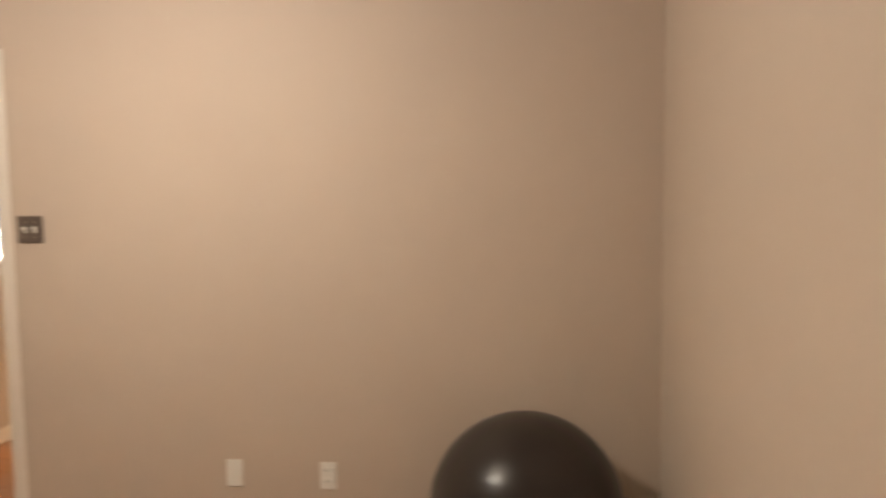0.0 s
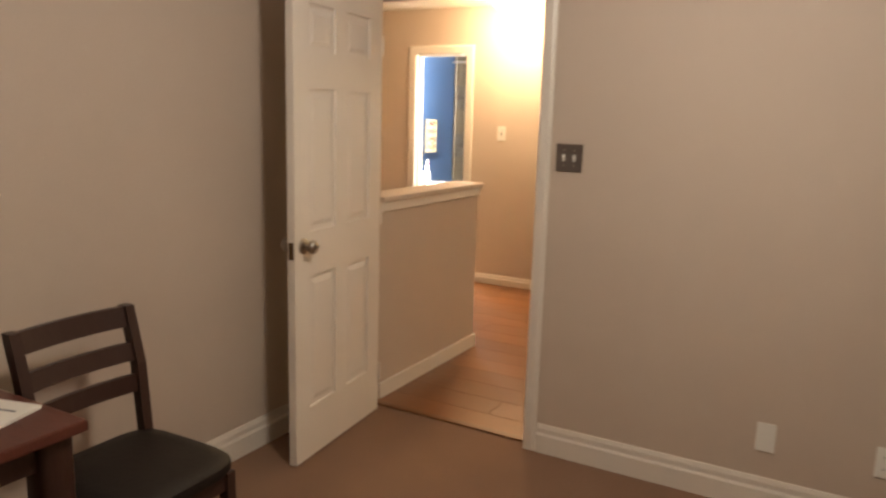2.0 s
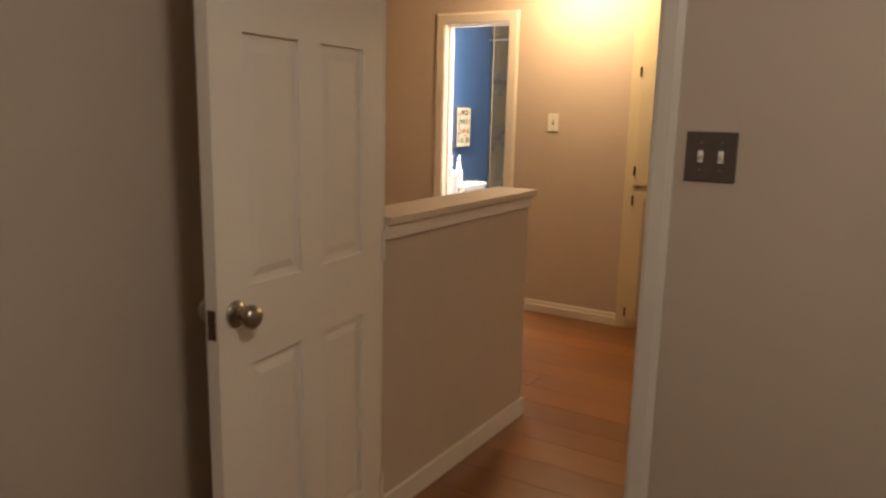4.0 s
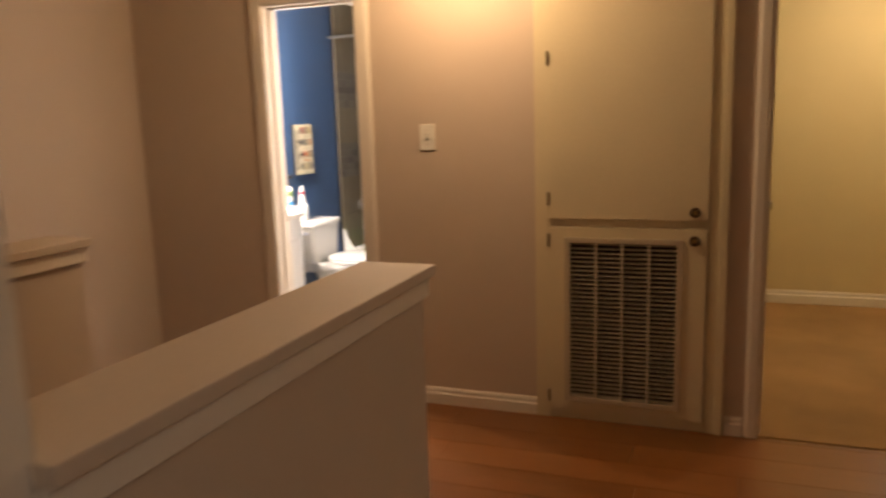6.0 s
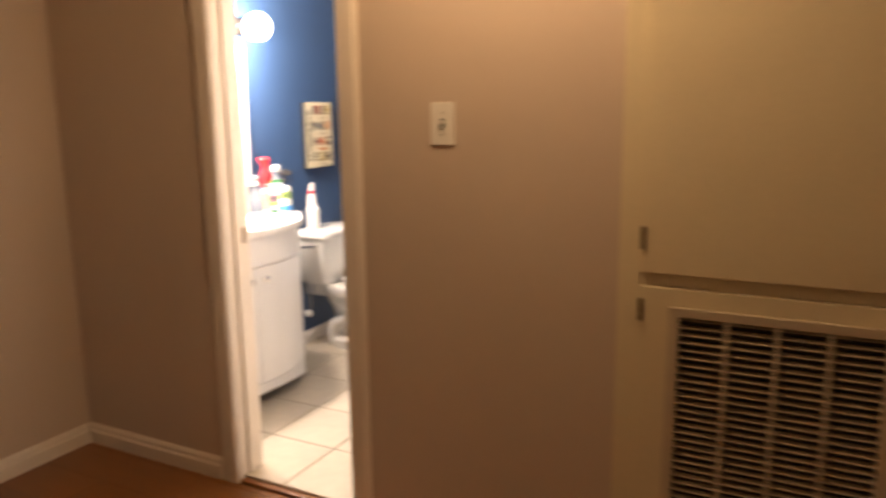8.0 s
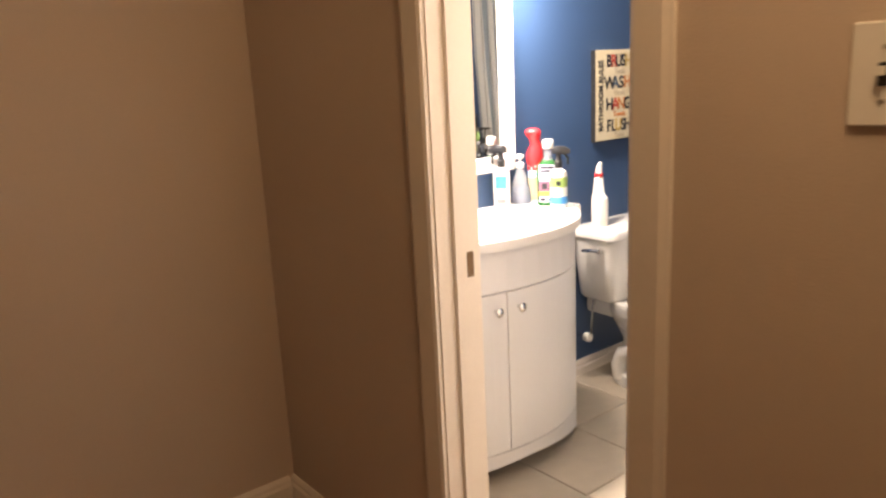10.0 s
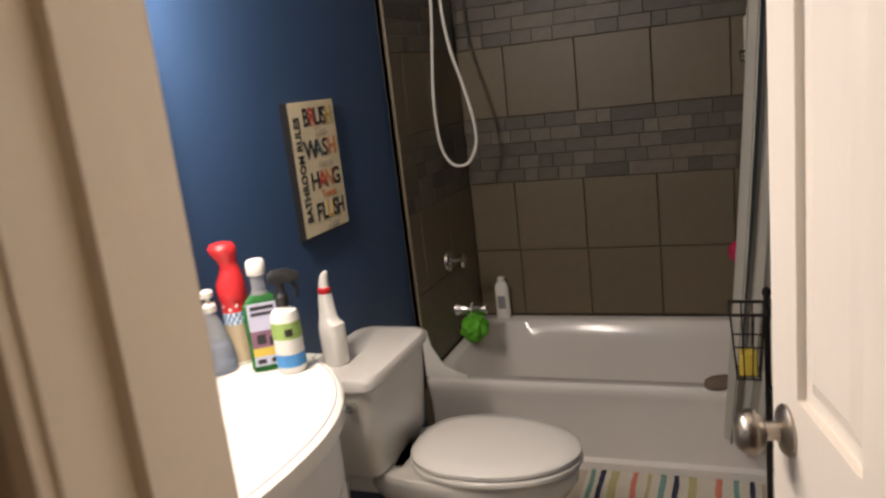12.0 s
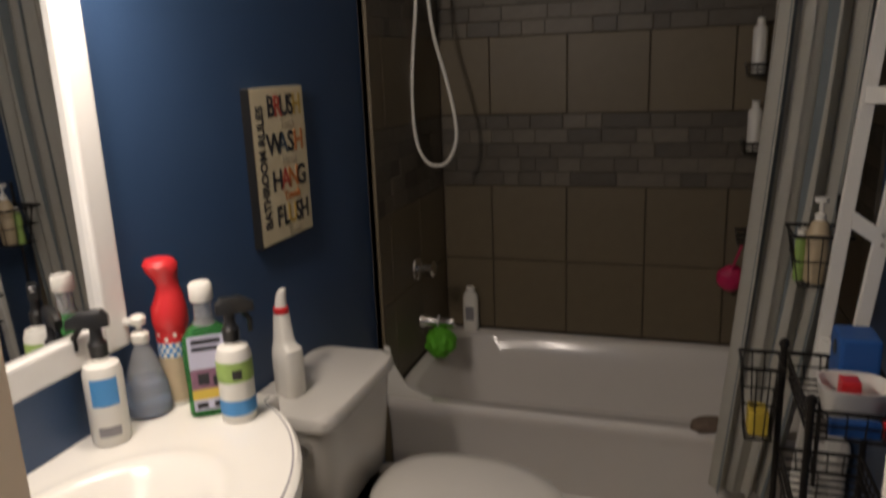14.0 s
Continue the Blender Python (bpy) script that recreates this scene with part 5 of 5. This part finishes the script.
for p, q in LADDER:
    part("rail", board(p, q, 0.031, 0.020), PLASTIC, tr)
for z in (0.40, 0.78, 1.375):
    u = (z - FZ) / (1.62 - FZ)
    ends = [[p[k] + (q[k] - p[k]) * u for k in range(3)] for p, q in LADDER]
    bm = bmesh.new()
    loft(bm, [[(e[0] + a * 0.009, y, e[2] + c * 0.018) for a, c in ((-1, -1), (1, -1), (1, 1), (-1, 1))] for e, y in ((ends[0], 1.872), (ends[1], 1.786))])
    part("rung", bm, PLASTIC, tr)
bm = bmesh.new()
loft(bm, [[(x, y + a * 0.002, z + c * 0.020) for a, c in ((-1, -1), (1, -1), (1, 1), (-1, 1))] for x, y, z in ((-0.968, 1.757, 1.115), (-0.895, 1.757, 1.065))])
arm = part("brace", bm, PLASTIC, tr, "white folding brace")
for z in (1.06, 1.082):
    part("screw", loft(bmesh.new(), [[(-0.905 + r * math.cos(a * math.pi / 5), y, z + r * math.sin(a * math.pi / 5)) for a in range(10)] for r, y in ((0.004, 1.755), (0.003, 1.752))]), NICKEL, arm)

# corner caddy in the shower
cd = thing("shower_caddy", "dark wire corner caddy on a pole in the shower", "shower caddy", (-1.05, 2.79, RZ))
bm = bmesh.new()
tube(bm, [(-0.99, 2.85, RZ), (-0.99, 2.85, 2.2)], 0.009, 8)
part("pole", bm, WIRE, cd)
for z in (0.80, 1.13, 1.40):
    wire_basket(cd, -1.12, -0.99, 2.785, 2.89, z, z + 0.035, 0.03, 0.005)
for z, h in ((1.1345, 0.14), (1.4045, 0.15)):
    bottle("shower_bottle", "white bottle standing in the shower caddy", -1.08, 2.84, z, 0, [("bottle_body", lathe(((0.022, 0), (0.024, 0.005), (0.024, h), (0.012, h + 0.015))), PLASTIC, ""), ("cap", lathe(((0.013, h + 0.015), (0.013, h + 0.035))), PLASTIC, "")])
pk = thing("pink_scrubber", "bright pink round scrubber hanging from the caddy", "scrubber", (-1.13, 2.82, 0.67))
bm = bmesh.new()
bmesh.ops.create_icosphere(bm, subdivisions=3, radius=0.05)
for v in bm.verts:
    v.co *= 1 + 0.12 * noise.noise(v.co * 40)
    v.co.y *= 0.6
turned(bm, Matrix.Translation((-1.13, 2.82, 0.665)))
part("bristles", bm, PINK, pk)
bm = bmesh.new()
tube(bm, [(-1.13, 2.80, 0.70), (-1.10, 2.79, 0.80)], 0.005, 6)
part("handle", bm, PINK, pk)

# ---- pieces of floors and walls ----
PIECES = {}


def piece(name, parent, at, size, mat, axis):
    """One tile or plank: a chamfered slab of that size, lying in the plane across axis, facing its positive or negative way."""
    key = (name, tuple(round(s, 3) for s in size), axis, mat.name)
    if key not in PIECES:
        a, b, t = size[0] / 2, size[1] / 2, size[2]
        c = 0.0005 if name == "plank" else min(0.002, t * 0.2)
        rings = [[(-a, -b, 0), (a, -b, 0), (a, b, 0), (-a, b, 0)], [(-a, -b, t - c), (a, -b, t - c), (a, b, t - c), (-a, b, t - c)], [(-a + c, -b + c, t), (a - c, -b + c, t), (a - c, b - c, t), (-a + c, b - c, t)]]
        bm = loft(bmesh.new(), rings)
        if axis == "-y":
            turned(bm, pose(0, 0, 0, 90))
        elif axis == "x":
            turned(bm, Matrix(((0, 0, 1, 0), (1, 0, 0, 0), (0, 1, 0, 0), (0, 0, 0, 1))))
        elif axis == "-x":
            turned(bm, Matrix(((0, 0, -1, 0), (-1, 0, 0, 0), (0, 1, 0, 0), (0, 0, 0, 1))))
        PIECES[key] = mesh_of(name, bm, mat)
    ob = new(name, PIECES[key])
    ob.parent = parent
    ob.location = at
    return ob


ROWS = ((0.364, 0.670, 0), (0.670, 0.984, 0), (0.984, 1.270, 1), (1.270, 1.572, 0), (1.572, 1.860, 1), (1.860, 2.170, 0), (2.170, 2.43, 0))
G = 0.004
rng = random.Random(5)


def tile_wall(parent, marks, place, axis):
    for z0, z1, mosaic in ROWS:
        if not mosaic:
            for a, b in zip(marks, marks[1:]):
                piece("tile", parent, place((a + b) / 2, (z0 + z1) / 2), (b - a - G, z1 - z0 - G, 0.010), WTILE, axis)
            continue
        n = 5
        hh = (z1 - z0) / n
        for r in range(n):
            s = marks[0]
            while s < marks[-1] - 0.02:
                w = min(rng.choice((0.06, 0.09, 0.13, 0.18)), marks[-1] - s)
                piece("mosaic_tile", parent, place(s + w / 2, z0 + hh * (r + 0.5)), (w - 0.0004, hh - 0.0004, rng.choice((0.009, 0.010, 0.011))), MOS, axis)
                s += w


ob = bpy.data.objects
tile_wall(ob["wall_bathroom_north"], (-2.27, -2.062, -1.754, -1.447, -1.149, -0.845), lambda s, z: (s, YT + 0.012, z), "-y")
tile_wall(ob["wall_shower_west"], (2.21, 2.31, 2.615, YT), lambda s, z: (XB + 0.018, s, z), "x")
tile_wall(ob["wall_bathroom_east"], (2.21, 2.31, 2.615, YT), lambda s, z: (-0.81, s, z), "-x")
structure("trim_tile_edge", boxes((XB, XB + 0.029, 2.200, 2.208, 0.09, CH), bevel=0.002), WTILE, "beige edge strip where tiles meet blue paint", "trim")

y = 0.02
while y < 2.3:
    x = -2.30
    while x < -0.82:
        if not y > 2.24:
            piece("floor_tile", ob["floor_bathroom"], (x + 0.165, y + 0.165, 0.012), (0.33 - 0.005, 0.33 - 0.005, 0.012), FTILE, "z")
        x += 0.33
    y += 0.33
y = -2.885
while y < -0.01:
    d = min(0.19, 0.0 - y)
    x = XD - rng.random() * 1.0
    while x < 2.3:
        a, b = max(x, XD), min(x + 1.2, 2.3)
        if b - a > 0.05:
            piece("plank", ob["floor_hall"], ((a + b) / 2, y + d / 2, -0.012), (b - a - 0.0015, d - 0.0015, 0.012), WOOD, "z")
        x += 1.2
    y += 0.19
